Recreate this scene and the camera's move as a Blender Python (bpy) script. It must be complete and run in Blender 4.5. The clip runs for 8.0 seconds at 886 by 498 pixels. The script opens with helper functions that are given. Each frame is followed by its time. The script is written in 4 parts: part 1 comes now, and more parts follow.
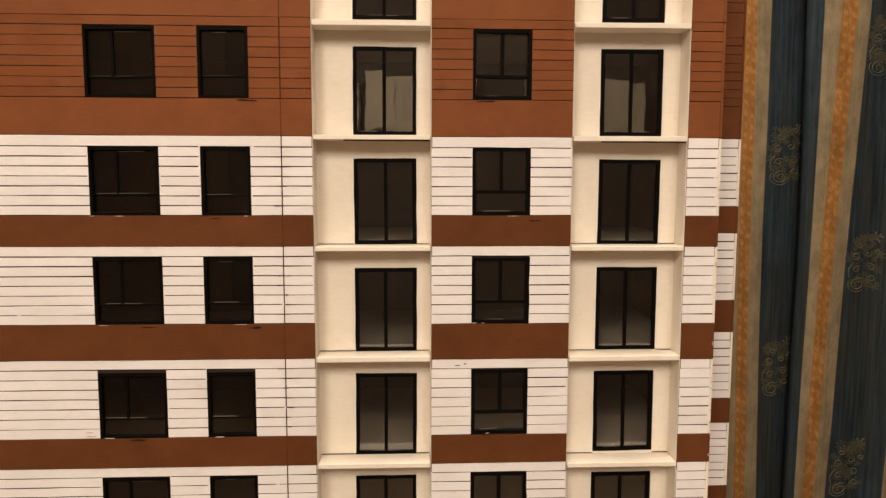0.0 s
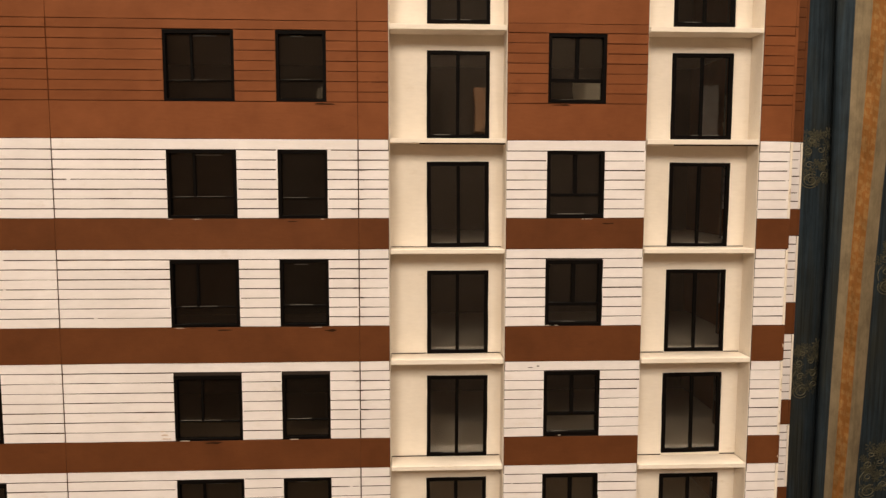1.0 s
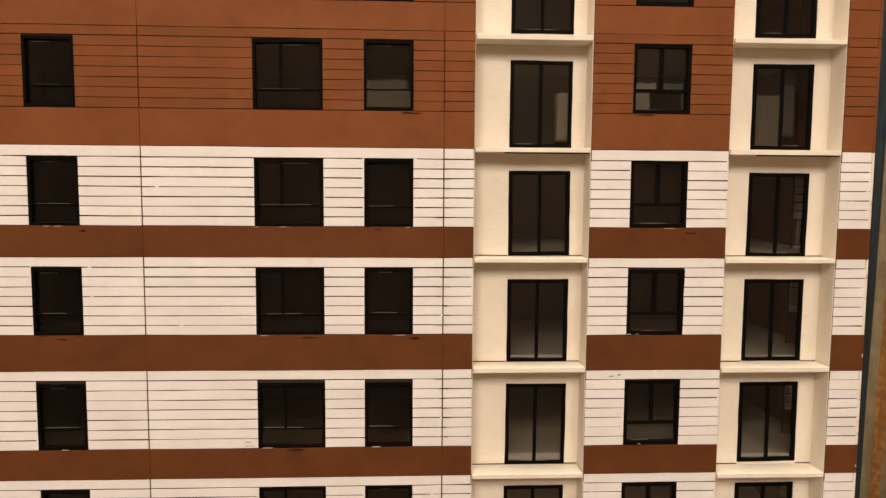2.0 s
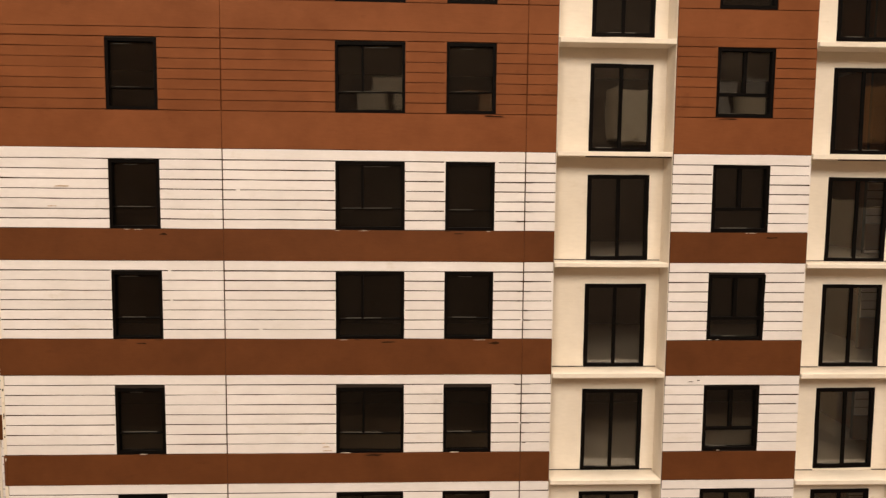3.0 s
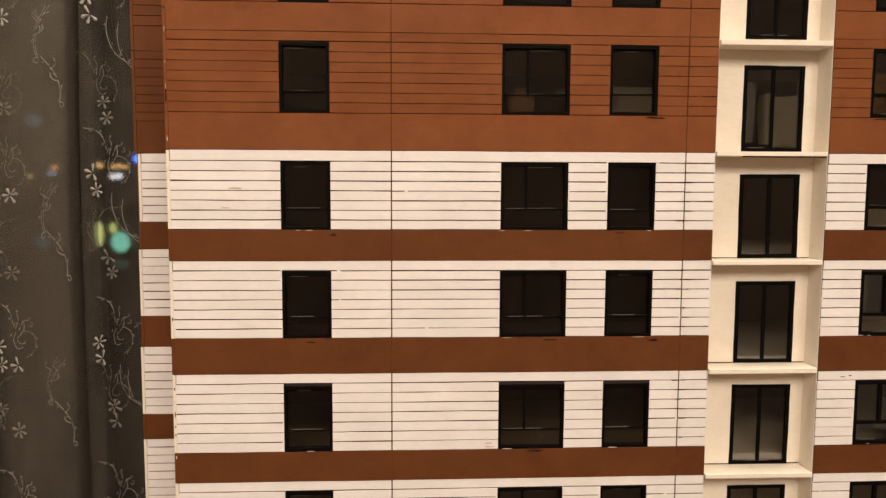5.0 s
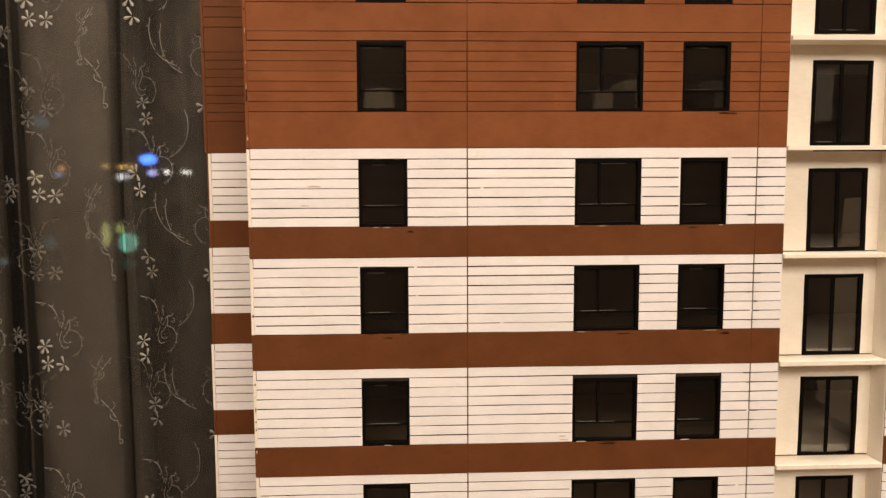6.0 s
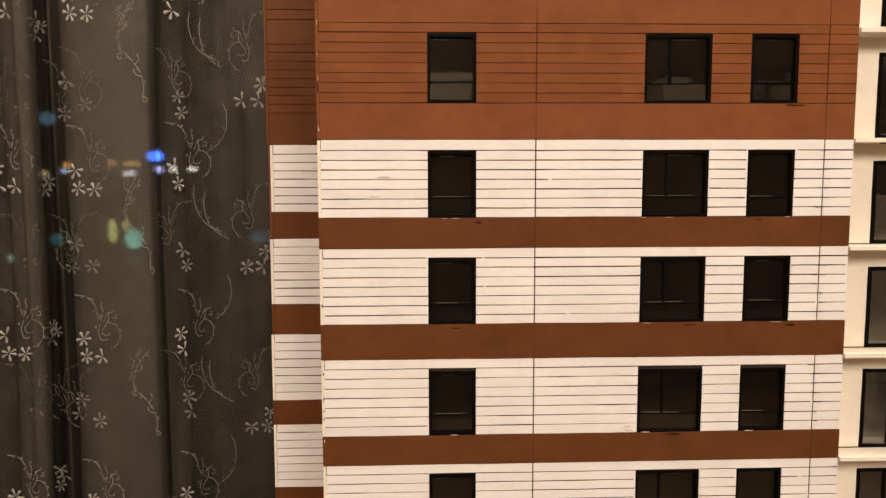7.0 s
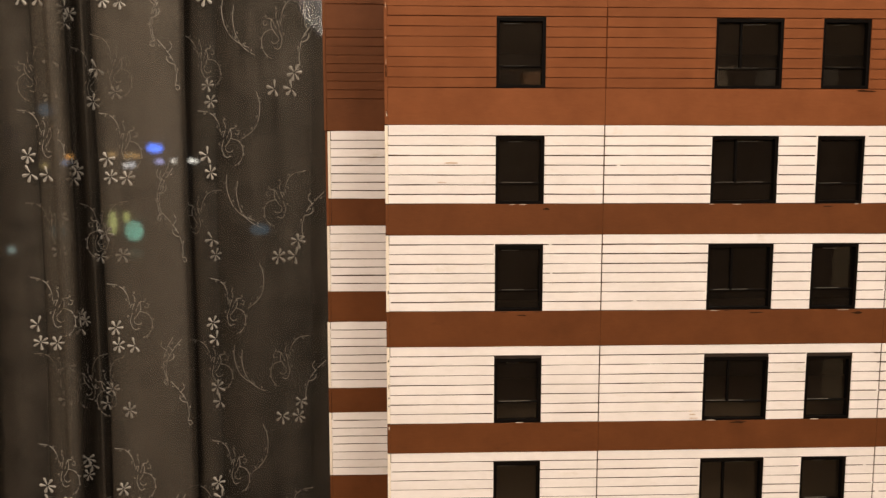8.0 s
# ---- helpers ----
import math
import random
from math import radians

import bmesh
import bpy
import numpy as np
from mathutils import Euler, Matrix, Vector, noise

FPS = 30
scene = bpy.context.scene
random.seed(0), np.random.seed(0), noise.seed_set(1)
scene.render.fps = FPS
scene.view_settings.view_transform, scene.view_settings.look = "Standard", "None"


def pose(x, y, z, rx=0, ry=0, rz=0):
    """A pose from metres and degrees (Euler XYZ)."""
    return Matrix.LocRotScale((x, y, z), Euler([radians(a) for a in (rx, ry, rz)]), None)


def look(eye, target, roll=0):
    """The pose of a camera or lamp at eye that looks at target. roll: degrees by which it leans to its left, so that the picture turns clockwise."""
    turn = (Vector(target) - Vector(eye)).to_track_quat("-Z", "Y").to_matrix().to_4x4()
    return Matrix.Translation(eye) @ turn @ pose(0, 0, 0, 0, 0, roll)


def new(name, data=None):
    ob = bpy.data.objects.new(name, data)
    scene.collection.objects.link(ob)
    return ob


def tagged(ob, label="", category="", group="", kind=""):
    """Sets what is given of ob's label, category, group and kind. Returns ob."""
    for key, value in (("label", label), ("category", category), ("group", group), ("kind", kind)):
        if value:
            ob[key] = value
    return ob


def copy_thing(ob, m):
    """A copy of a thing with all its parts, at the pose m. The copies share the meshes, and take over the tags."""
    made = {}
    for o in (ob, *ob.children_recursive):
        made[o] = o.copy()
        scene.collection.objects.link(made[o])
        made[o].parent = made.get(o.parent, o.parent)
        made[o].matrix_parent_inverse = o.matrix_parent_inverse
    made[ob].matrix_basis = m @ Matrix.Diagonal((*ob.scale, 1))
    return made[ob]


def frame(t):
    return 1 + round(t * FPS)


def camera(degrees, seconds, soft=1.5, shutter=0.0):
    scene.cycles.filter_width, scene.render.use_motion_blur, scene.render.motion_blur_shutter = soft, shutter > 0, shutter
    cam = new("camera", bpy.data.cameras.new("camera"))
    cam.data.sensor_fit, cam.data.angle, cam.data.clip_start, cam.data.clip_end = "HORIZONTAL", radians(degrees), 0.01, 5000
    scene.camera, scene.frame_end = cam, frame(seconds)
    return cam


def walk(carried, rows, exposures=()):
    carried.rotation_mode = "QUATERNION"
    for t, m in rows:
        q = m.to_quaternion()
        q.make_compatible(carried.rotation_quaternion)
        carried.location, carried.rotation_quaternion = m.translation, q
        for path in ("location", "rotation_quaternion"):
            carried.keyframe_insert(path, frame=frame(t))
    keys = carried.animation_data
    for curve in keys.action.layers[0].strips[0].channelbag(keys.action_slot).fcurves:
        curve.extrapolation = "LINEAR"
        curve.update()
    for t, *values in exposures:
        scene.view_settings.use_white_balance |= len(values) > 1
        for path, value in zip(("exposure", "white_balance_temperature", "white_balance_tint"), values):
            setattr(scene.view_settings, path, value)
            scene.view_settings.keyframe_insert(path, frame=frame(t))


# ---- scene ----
cam = camera(62.83, 8.0, soft=1.38)
PATH = [
    (0, (-0.00920, 0.01644, 1.25295), (0.08123, 2.00451, 1.05442), 0.138),
    (0.5, (-0.03045, 0.01683, 1.25327), (0.06610, 2.00447, 1.05327), 0.153),
    (1, (-0.05006, 0.01633, 1.25277), (0.04848, 2.00489, 1.06327), 0.111),
    (1.5, (-0.07213, 0.01598, 1.25418), (0.02982, 2.00511, 1.07260), 0.292),
    (3, (-0.13489, 0.02159, 1.25662), (-0.04306, 2.01156, 1.07884), 0.547),
    (3.5, (-0.15415, 0.02206, 1.25791), (-0.06052, 2.01144, 1.07470), 0.604),
    (4, (-0.17609, 0.01990, 1.25561), (-0.07809, 2.00930, 1.07479), 0.594),
    (4.5, (-0.20035, 0.01910, 1.25604), (-0.09843, 2.00889, 1.08181), 0.459),
    (6, (-0.25933, 0.01505, 1.25568), (-0.17375, 2.00488, 1.07338), -0.292),
    (6.5, (-0.27692, 0.01337, 1.25301), (-0.19964, 2.00333, 1.06831), -0.206),
    (7, (-0.29274, 0.01380, 1.25254), (-0.22086, 2.00353, 1.06330), -0.157),
    (7.5, (-0.30824, 0.01596, 1.25073), (-0.23830, 2.00484, 1.05211), -0.021),
    (8, (-0.32799, 0.01768, 1.24895), (-0.25568, 2.00541, 1.03992), -0.022),
]
EXPOSURES = [(0.0, -0.06), (3.0, -0.05), (4.5, -0.04), (6.0, 0.09), (6.6, 0.04), (8.0, 0.15)]
walk(cam, [(t, look(eye, target, roll)) for t, eye, target, roll in PATH], EXPOSURES)

# ---- world and light ----
LAMPS = ((-0.58, -1.22, 2.16, 78.0), (0.40, -1.22, 2.16, 50.0), (-0.10, 0.40, 2.34, 82.0))
world = bpy.data.worlds.new("night")
scene.world = world
world.use_nodes = True
world.node_tree.nodes["Background"].inputs["Color"].default_value = (0.010, 0.012, 0.020, 1)
world.node_tree.nodes["Background"].inputs["Strength"].default_value = 0.3

for lx, ly, lz, watts in LAMPS:
    lamp_data = bpy.data.lights.new("ceiling_bulb", "POINT")
    lamp_data.shadow_soft_size = 0.33
    lamp_data.energy, lamp_data.color = watts, (1.0, 0.864, 0.714)
    lamp = new("ceiling_bulb", lamp_data)
    lamp.location = (lx, ly, lz)


# ---- materials ----
def nodes_of(name):
    m = bpy.data.materials.new(name)
    m.use_nodes = True
    nt = m.node_tree
    return m, nt, nt.nodes["Principled BSDF"]


def link(nt, a, b):
    nt.links.new(a, b)


def noise_node(nt, scale, detail=4.0, rough=0.55, stretch=None):
    """A noise in metres of the object's own space."""
    co = nt.nodes.new("ShaderNodeTexCoord")
    out = co.outputs["Object"]
    if stretch:
        mp = nt.nodes.new("ShaderNodeMapping")
        mp.inputs["Scale"].default_value = stretch
        link(nt, out, mp.inputs["Vector"])
        out = mp.outputs["Vector"]
    n = nt.nodes.new("ShaderNodeTexNoise")
    n.inputs["Scale"].default_value, n.inputs["Detail"].default_value, n.inputs["Roughness"].default_value = scale, detail, rough
    link(nt, out, n.inputs["Vector"])
    return n.outputs["Fac"]


def ramp(nt, fac, stops, mode="LINEAR"):
    r = nt.nodes.new("ShaderNodeValToRGB")
    r.color_ramp.interpolation = mode
    while len(r.color_ramp.elements) < len(stops):
        r.color_ramp.elements.new(0.5)
    for e, (p, c) in zip(r.color_ramp.elements, stops):
        e.position, e.color = p, (*c, 1) if len(c) == 3 else c
    link(nt, fac, r.inputs["Fac"])
    return r.outputs["Color"]


def mix(nt, fac, a, b, blend="MIX"):
    n = nt.nodes.new("ShaderNodeMix")
    n.data_type, n.blend_type = "RGBA", blend
    for sock, v in ((n.inputs[0], fac), (n.inputs[6], a), (n.inputs[7], b)):
        if isinstance(v, (int, float)):
            sock.default_value = v
        elif isinstance(v, tuple):
            sock.default_value = (*v, 1)
        else:
            link(nt, v, sock)
    return n.outputs[2]


def maths(nt, op, a, b=0.0):
    n = nt.nodes.new("ShaderNodeMath")
    n.operation = op
    for sock, v in zip(n.inputs, (a, b)):
        if isinstance(v, (int, float)):
            sock.default_value = v
        else:
            link(nt, v, sock)
    return n.outputs[0]


def bump(nt, bsdf, fac, strength, distance):
    b = nt.nodes.new("ShaderNodeBump")
    b.inputs["Strength"].default_value, b.inputs["Distance"].default_value = strength, distance
    link(nt, fac, b.inputs["Height"])
    link(nt, b.outputs["Normal"], bsdf.inputs["Normal"])


def painted(name, base, dark, rough, grain=900.0, patch=38.0, spread=0.08, bumps=0.25, stain=None, gloss=0.12):
    """Brush-painted board: fine grain, broad patches, and a tone of its own for each piece."""
    m, nt, bsdf = nodes_of(name)
    broad = noise_node(nt, patch, 5.0, 0.6)
    fine = noise_node(nt, grain, 3.0, 0.6, (0.25, 1.0, 1.0))
    col = mix(nt, ramp(nt, broad, [(0.35, (0, 0, 0)), (0.72, (1, 1, 1))]), base, dark)
    if stain:
        spots = noise_node(nt, 95.0, 6.0, 0.7, (0.6, 1.0, 1.2))
        col = mix(nt, ramp(nt, spots, [(0.61, (0, 0, 0)), (0.78, (0.6, 0.6, 0.6))]), col, stain)
    own = nt.nodes.new("ShaderNodeObjectInfo").outputs["Random"]
    tone = maths(nt, "ADD", maths(nt, "MULTIPLY", own, spread), 1.0 - spread * 0.6)
    tone = maths(nt, "MULTIPLY", tone, maths(nt, "ADD", maths(nt, "MULTIPLY", fine, 0.14), 0.93))
    grey = nt.nodes.new("ShaderNodeCombineColor")
    for k in range(3):
        link(nt, tone, grey.inputs[k])
    col = mix(nt, 1.0, col, grey.outputs["Color"], "MULTIPLY")
    link(nt, col, bsdf.inputs["Base Color"])
    link(nt, maths(nt, "ADD", maths(nt, "MULTIPLY", broad, 0.22), rough - 0.11), bsdf.inputs["Roughness"])
    bsdf.inputs["Specular IOR Level"].default_value = gloss
    bump(nt, bsdf, fine, bumps, 0.0003)
    return m


def plain(name, base, rough, metal=0.0, var=0.12, scale=60.0):
    m, nt, bsdf = nodes_of(name)
    f = noise_node(nt, scale, 5.0, 0.6)
    col = mix(nt, f, tuple(c * (1 - var) for c in base), tuple(min(1.0, c * (1 + var)) for c in base))
    link(nt, col, bsdf.inputs["Base Color"])
    bsdf.inputs["Roughness"].default_value, bsdf.inputs["Metallic"].default_value = rough, metal
    bump(nt, bsdf, f, 0.08, 0.001)
    return m


WHITE = painted("white_paint", (0.835, 0.79, 0.785), (0.765, 0.72, 0.705), 0.50, stain=(0.62, 0.55, 0.46), spread=0.06)
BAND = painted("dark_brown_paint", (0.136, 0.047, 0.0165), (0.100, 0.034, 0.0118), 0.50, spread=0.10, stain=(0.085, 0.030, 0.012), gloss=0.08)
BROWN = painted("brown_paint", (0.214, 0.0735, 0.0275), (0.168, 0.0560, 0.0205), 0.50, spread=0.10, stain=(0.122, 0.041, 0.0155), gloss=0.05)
CREAM = painted("cream_paint", (0.845, 0.772, 0.675), (0.772, 0.694, 0.590), 0.55, grain=700.0, patch=30.0, spread=0.05, stain=(0.60, 0.50, 0.36))
GROOVE = plain("dark_backing_board", (0.020, 0.011, 0.006), 0.8)
GROOVE_BROWN = plain("brown_joint_paint", (0.092, 0.028, 0.0100), 0.9)
GROOVE_DARK = plain("dark_joint_paint", (0.052, 0.024, 0.011), 0.9)
TAINT = plain("brown_taint", (0.52, 0.40, 0.30), 0.7)
SMEAR = plain("black_paint_smear", (0.030, 0.013, 0.006), 0.9)
for joint_paint in (SMEAR, GROOVE_BROWN, GROOVE_DARK):
    joint_paint.node_tree.nodes["Principled BSDF"].inputs["Specular IOR Level"].default_value = 0.05
FILLER = plain("pale_filler", (0.55, 0.47, 0.38), 0.7)
CHIP = plain("pale_chipped_edge", (0.62, 0.55, 0.45), 0.7)
BROWN_CHIP = plain("worn_brown_edge", (0.36, 0.20, 0.12), 0.7)
FRAME = plain("black_window_frame", (0.0045, 0.0035, 0.0030), 0.55, var=0.3, scale=200.0)
# colour of the glints painted on the panes' film edges
EDGE_GLINT = plain("pale_film_edge_glint", (0.16, 0.145, 0.12), 0.4)
INNER = plain("pale_inner_sheet", (0.55, 0.50, 0.43), 0.7)
FRAME.node_tree.nodes["Principled BSDF"].inputs["Specular IOR Level"].default_value = 0.03
# for the unseen sheet added to keep the space behind the panes dark
LINING = plain("dark_interior_sheet", (0.016, 0.013, 0.010), 0.8)


def glazing(name, tint, mirror, rough, film, veil_tone=(0.50, 0.45, 0.38)):
    """Thin clear plastic pane: what lies behind shows through, with the room mirrored in it."""
    m, nt, bsdf = nodes_of(name)
    nt.nodes.remove(bsdf)
    out = nt.nodes["Material Output"]
    clear, gloss, mixer = (nt.nodes.new(k) for k in ("ShaderNodeBsdfTransparent", "ShaderNodeBsdfGlossy", "ShaderNodeMixShader"))
    clear.inputs["Color"].default_value = (*tint, 1)
    gloss.inputs["Roughness"].default_value = rough
    gloss.inputs["Color"].default_value = (1, 1, 1, 1)
    face = nt.nodes.new("ShaderNodeLayerWeight")
    face.inputs["Blend"].default_value = 0.5
    share = maths(nt, "ADD", maths(nt, "MULTIPLY", maths(nt, "POWER", face.outputs["Facing"], 4.0), 0.7), mirror)
    b = nt.nodes.new("ShaderNodeBump")
    b.inputs["Strength"].default_value, b.inputs["Distance"].default_value = 0.03, 0.0005
    link(nt, noise_node(nt, 90.0, 2.0, 0.5), b.inputs["Height"])
    link(nt, b.outputs["Normal"], gloss.inputs["Normal"])
    link(nt, share, mixer.inputs[0])
    # pale veil in the material, a painted haze that lifts the panes' darkest tones
    veil, haze = nt.nodes.new("ShaderNodeBsdfDiffuse"), nt.nodes.new("ShaderNodeMixShader")
    veil.inputs["Color"].default_value = (*veil_tone, 1)
    link(nt, maths(nt, "MULTIPLY", noise_node(nt, 70.0, 4.0, 0.6), film), haze.inputs[0])
    link(nt, clear.outputs[0], haze.inputs[1])
    link(nt, veil.outputs[0], haze.inputs[2])
    link(nt, haze.outputs[0], mixer.inputs[1])
    link(nt, gloss.outputs[0], mixer.inputs[2])
    link(nt, mixer.outputs[0], out.inputs["Surface"])
    return m


DARK_GLASS = glazing("smoked_pane", (0.58, 0.54, 0.49), 0.036, 0.02, 0.019, (0.52, 0.41, 0.32))
GREY_GLASS = glazing("grey_pane", (0.82, 0.81, 0.79), 0.085, 0.010, 0.010)
def dusty_glass():
    m, nt, bsdf = nodes_of("dusty_room_window_glass")
    nt.nodes.remove(bsdf)
    rough, gloss, b = (nt.nodes.new(k) for k in ("ShaderNodeBsdfRefraction", "ShaderNodeBsdfGlossy", "ShaderNodeMixShader"))
    rough.inputs["Roughness"].default_value, rough.inputs["IOR"].default_value = 0.066, 1.45
    gloss.inputs["Roughness"].default_value = 0.02
    b.inputs[0].default_value = 0.012
    link(nt, rough.outputs[0], b.inputs[1])
    link(nt, gloss.outputs[0], b.inputs[2])
    link(nt, b.outputs[0], nt.nodes["Material Output"].inputs["Surface"])
    return m


DUSTY_GLASS = dusty_glass()
WALL_PAINT = plain("beige_wall_paint", (0.22, 0.17, 0.12), 0.75, scale=6.0)
DARK_WALL = plain("dark_brown_wall_paint", (0.125, 0.088, 0.062), 0.75, scale=6.0)
CEILING_PAINT = plain("ivory_ceiling_paint", (0.42, 0.38, 0.33), 0.8, scale=5.0)
FLOOR_WOOD = plain("brown_wood_floor", (0.27, 0.19, 0.12), 0.45, scale=9.0)
TABLE_WOOD = plain("brown_table_wood", (0.16, 0.085, 0.045), 0.4, scale=14.0)
DOOR_PAINT = plain("pale_door_paint", (0.72, 0.60, 0.43), 0.5, scale=8.0)
DOOR_WOOD = plain("dark_door_wood", (0.15, 0.09, 0.055), 0.5, scale=8.0)
SHELF_WOOD = plain("orange_shelf_wood", (0.62, 0.33, 0.15), 0.5, scale=14.0)
METAL = plain("brass_handle", (0.55, 0.42, 0.20), 0.35, 0.9)


def sheer_fabric():
    m, nt, bsdf = nodes_of("sheer_voile")
    out = nt.nodes["Material Output"]
    nt.nodes.remove(bsdf)
    clear, cloth, thru, both, mixer = (nt.nodes.new(k) for k in ("ShaderNodeBsdfTransparent", "ShaderNodeBsdfDiffuse", "ShaderNodeBsdfTranslucent", "ShaderNodeMixShader", "ShaderNodeMixShader"))
    cloth.inputs["Color"].default_value = thru.inputs["Color"].default_value = (0.188, 0.161, 0.130, 1)
    both.inputs[0].default_value = 0.30
    link(nt, cloth.outputs[0], both.inputs[1])
    link(nt, thru.outputs[0], both.inputs[2])
    threads = noise_node(nt, 420.0, 2.0, 0.6, (1.0, 1.0, 0.12))
    broad = noise_node(nt, 34.0, 4.0, 0.65, (1.0, 1.0, 0.05))
    cover = maths(nt, "ADD", maths(nt, "MULTIPLY", threads, 0.03), maths(nt, "MULTIPLY", maths(nt, "SUBTRACT", broad, 0.5), 0.40))
    cover = maths(nt, "ADD", cover, maths(nt, "MULTIPLY", maths(nt, "SUBTRACT", noise_node(nt, 75.0, 5.0, 0.7), 0.5), 0.30))
    cover = maths(nt, "ADD", cover, maths(nt, "MULTIPLY", maths(nt, "SUBTRACT", noise_node(nt, 26.0, 3.0, 0.6), 0.5), 0.34))
    cover = maths(nt, "ADD", cover, SHEER_COVER)
    link(nt, cover, mixer.inputs[0])
    link(nt, clear.outputs[0], mixer.inputs[1])
    link(nt, both.outputs[0], mixer.inputs[2])
    link(nt, mixer.outputs[0], out.inputs["Surface"])
    return m


SHEER_COVER = 0.285
SHEER = sheer_fabric()
THREAD = plain("pale_embroidery_thread", (0.285, 0.270, 0.246), 0.6, var=0.45, scale=420.0)
VINE = plain("dull_embroidery_thread", (0.215, 0.203, 0.183), 0.7, var=0.6, scale=500.0)


def striped_fabric():
    """Blue, cream and gold stripes along the fabric, woven with upright streaks."""
    m, nt, bsdf = nodes_of("striped_drape_cloth")
    co = nt.nodes.new("ShaderNodeUVMap").outputs["UV"]
    sep = nt.nodes.new("ShaderNodeSeparateXYZ")
    link(nt, co, sep.inputs[0])
    wob = maths(nt, "MULTIPLY", maths(nt, "SUBTRACT", noise_node(nt, 5.0, 2.0), 0.5), 0.003)
    u = maths(nt, "FRACT", maths(nt, "DIVIDE", maths(nt, "ADD", maths(nt, "ADD", sep.outputs["X"], 0.11526 * 8), wob), 0.11526))
    gold, cream, blue = (0.212, 0.090, 0.0235), (0.182, 0.140, 0.084), (0.0200, 0.0300, 0.0385)
    col = ramp(nt, u, [(0.0, gold), (0.121, gold), (0.128, cream), (0.247, cream), (0.254, blue), (0.868, blue), (0.875, cream), (0.995, cream)])
    mark = ramp(nt, u, [(0.0, (1, 1, 1)), (0.124, (0, 0, 0))], "CONSTANT")
    mott = noise_node(nt, 160.0, 4.0, 0.65, (1.0, 1.0, 0.6))
    col = mix(nt, maths(nt, "MULTIPLY", mark, ramp(nt, mott, [(0.50, (0, 0, 0)), (0.62, (0.6, 0.6, 0.6))])), col, (0.27, 0.155, 0.058))
    lean = maths(nt, "SINE", maths(nt, "MULTIPLY", maths(nt, "ADD", maths(nt, "DIVIDE", sep.outputs["Y"], 0.0125), maths(nt, "MULTIPLY", u, 4.0)), 2 * math.pi))
    chain = ramp(nt, u, [(0.0, (0, 0, 0)), (0.012, (1, 1, 1)), (0.048, (0, 0, 0)), (0.082, (1, 1, 1)), (0.118, (0, 0, 0))], "CONSTANT")
    col = mix(nt, maths(nt, "MULTIPLY", chain, ramp(nt, lean, [(0.10, (0, 0, 0)), (0.60, (0.40, 0.40, 0.40))])), col, (0.29, 0.172, 0.064))
    weave = noise_node(nt, 55.0, 5.0, 0.7, (1.0, 1.0, 0.5))
    col = mix(nt, 0.8, col, ramp(nt, weave, [(0.3, (0.62, 0.62, 0.62)), (0.7, (1.3, 1.3, 1.3))]), "MULTIPLY")
    streak = noise_node(nt, 260.0, 4.0, 0.7, (1.0, 1.0, 0.03))
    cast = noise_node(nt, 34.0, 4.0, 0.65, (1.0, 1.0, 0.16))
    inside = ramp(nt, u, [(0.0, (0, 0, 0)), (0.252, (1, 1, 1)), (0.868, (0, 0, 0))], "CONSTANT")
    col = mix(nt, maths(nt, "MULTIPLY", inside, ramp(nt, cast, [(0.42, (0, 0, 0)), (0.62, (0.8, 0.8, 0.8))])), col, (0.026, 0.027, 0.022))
    field = ramp(nt, u, [(0.0, (0.22, 0.22, 0.22)), (0.250, (0.85, 0.85, 0.85)), (0.870, (0.22, 0.22, 0.22))], "CONSTANT")
    col = mix(nt, field, col, ramp(nt, streak, [(0.32, (0.42, 0.42, 0.42)), (0.68, (1.40, 1.40, 1.40))]), "MULTIPLY")
    link(nt, col, bsdf.inputs["Base Color"])
    bsdf.inputs["Roughness"].default_value = 0.8
    bsdf.inputs["Specular IOR Level"].default_value = 0.08
    bump(nt, bsdf, streak, 0.2, 0.0006)
    return m


DRAPE = striped_fabric()
SPRIG = plain("pale_olive_woven_thread", (0.088, 0.081, 0.052), 0.6, var=0.55, scale=500.0)
LEAF = plain("dark_olive_woven_thread", (0.056, 0.053, 0.034), 0.6, var=0.55, scale=500.0)

for thread in (THREAD, VINE, SPRIG, LEAF):
    thread.node_tree.nodes["Principled BSDF"].inputs["Specular IOR Level"].default_value = 0.1


def glowing(name, colour, strength):
    m, nt, bsdf = nodes_of(name)
    bsdf.inputs["Base Color"].default_value = (0.02, 0.02, 0.02, 1)
    bsdf.inputs["Emission Color"].default_value = (*colour, 1)
    bsdf.inputs["Emission Strength"].default_value = strength
    return m


# ---- mesh helpers ----
def empty(name):
    ob = new(name)
    ob.empty_display_size = 0.02
    return ob


def part(name, bm, material, parent=None, label=""):
    """One mesh object out of a bmesh, under its thing."""
    me = bpy.data.meshes.new(name)
    bm.to_mesh(me)
    bm.free()
    me.materials.append(material)
    ob = new(name, me)
    ob.parent = parent
    return tagged(ob, label)


def box(bm, x0, x1, y0, y1, z0, z1):
    v = [bm.verts.new(p) for p in ((x0, y0, z0), (x1, y0, z0), (x1, y1, z0), (x0, y1, z0), (x0, y0, z1), (x1, y0, z1), (x1, y1, z1), (x0, y1, z1))]
    for f in ((3, 2, 1, 0), (4, 5, 6, 7), (0, 1, 5, 4), (1, 2, 6, 5), (2, 3, 7, 6), (3, 0, 4, 7)):
        bm.faces.new([v[k] for k in f])
    return v


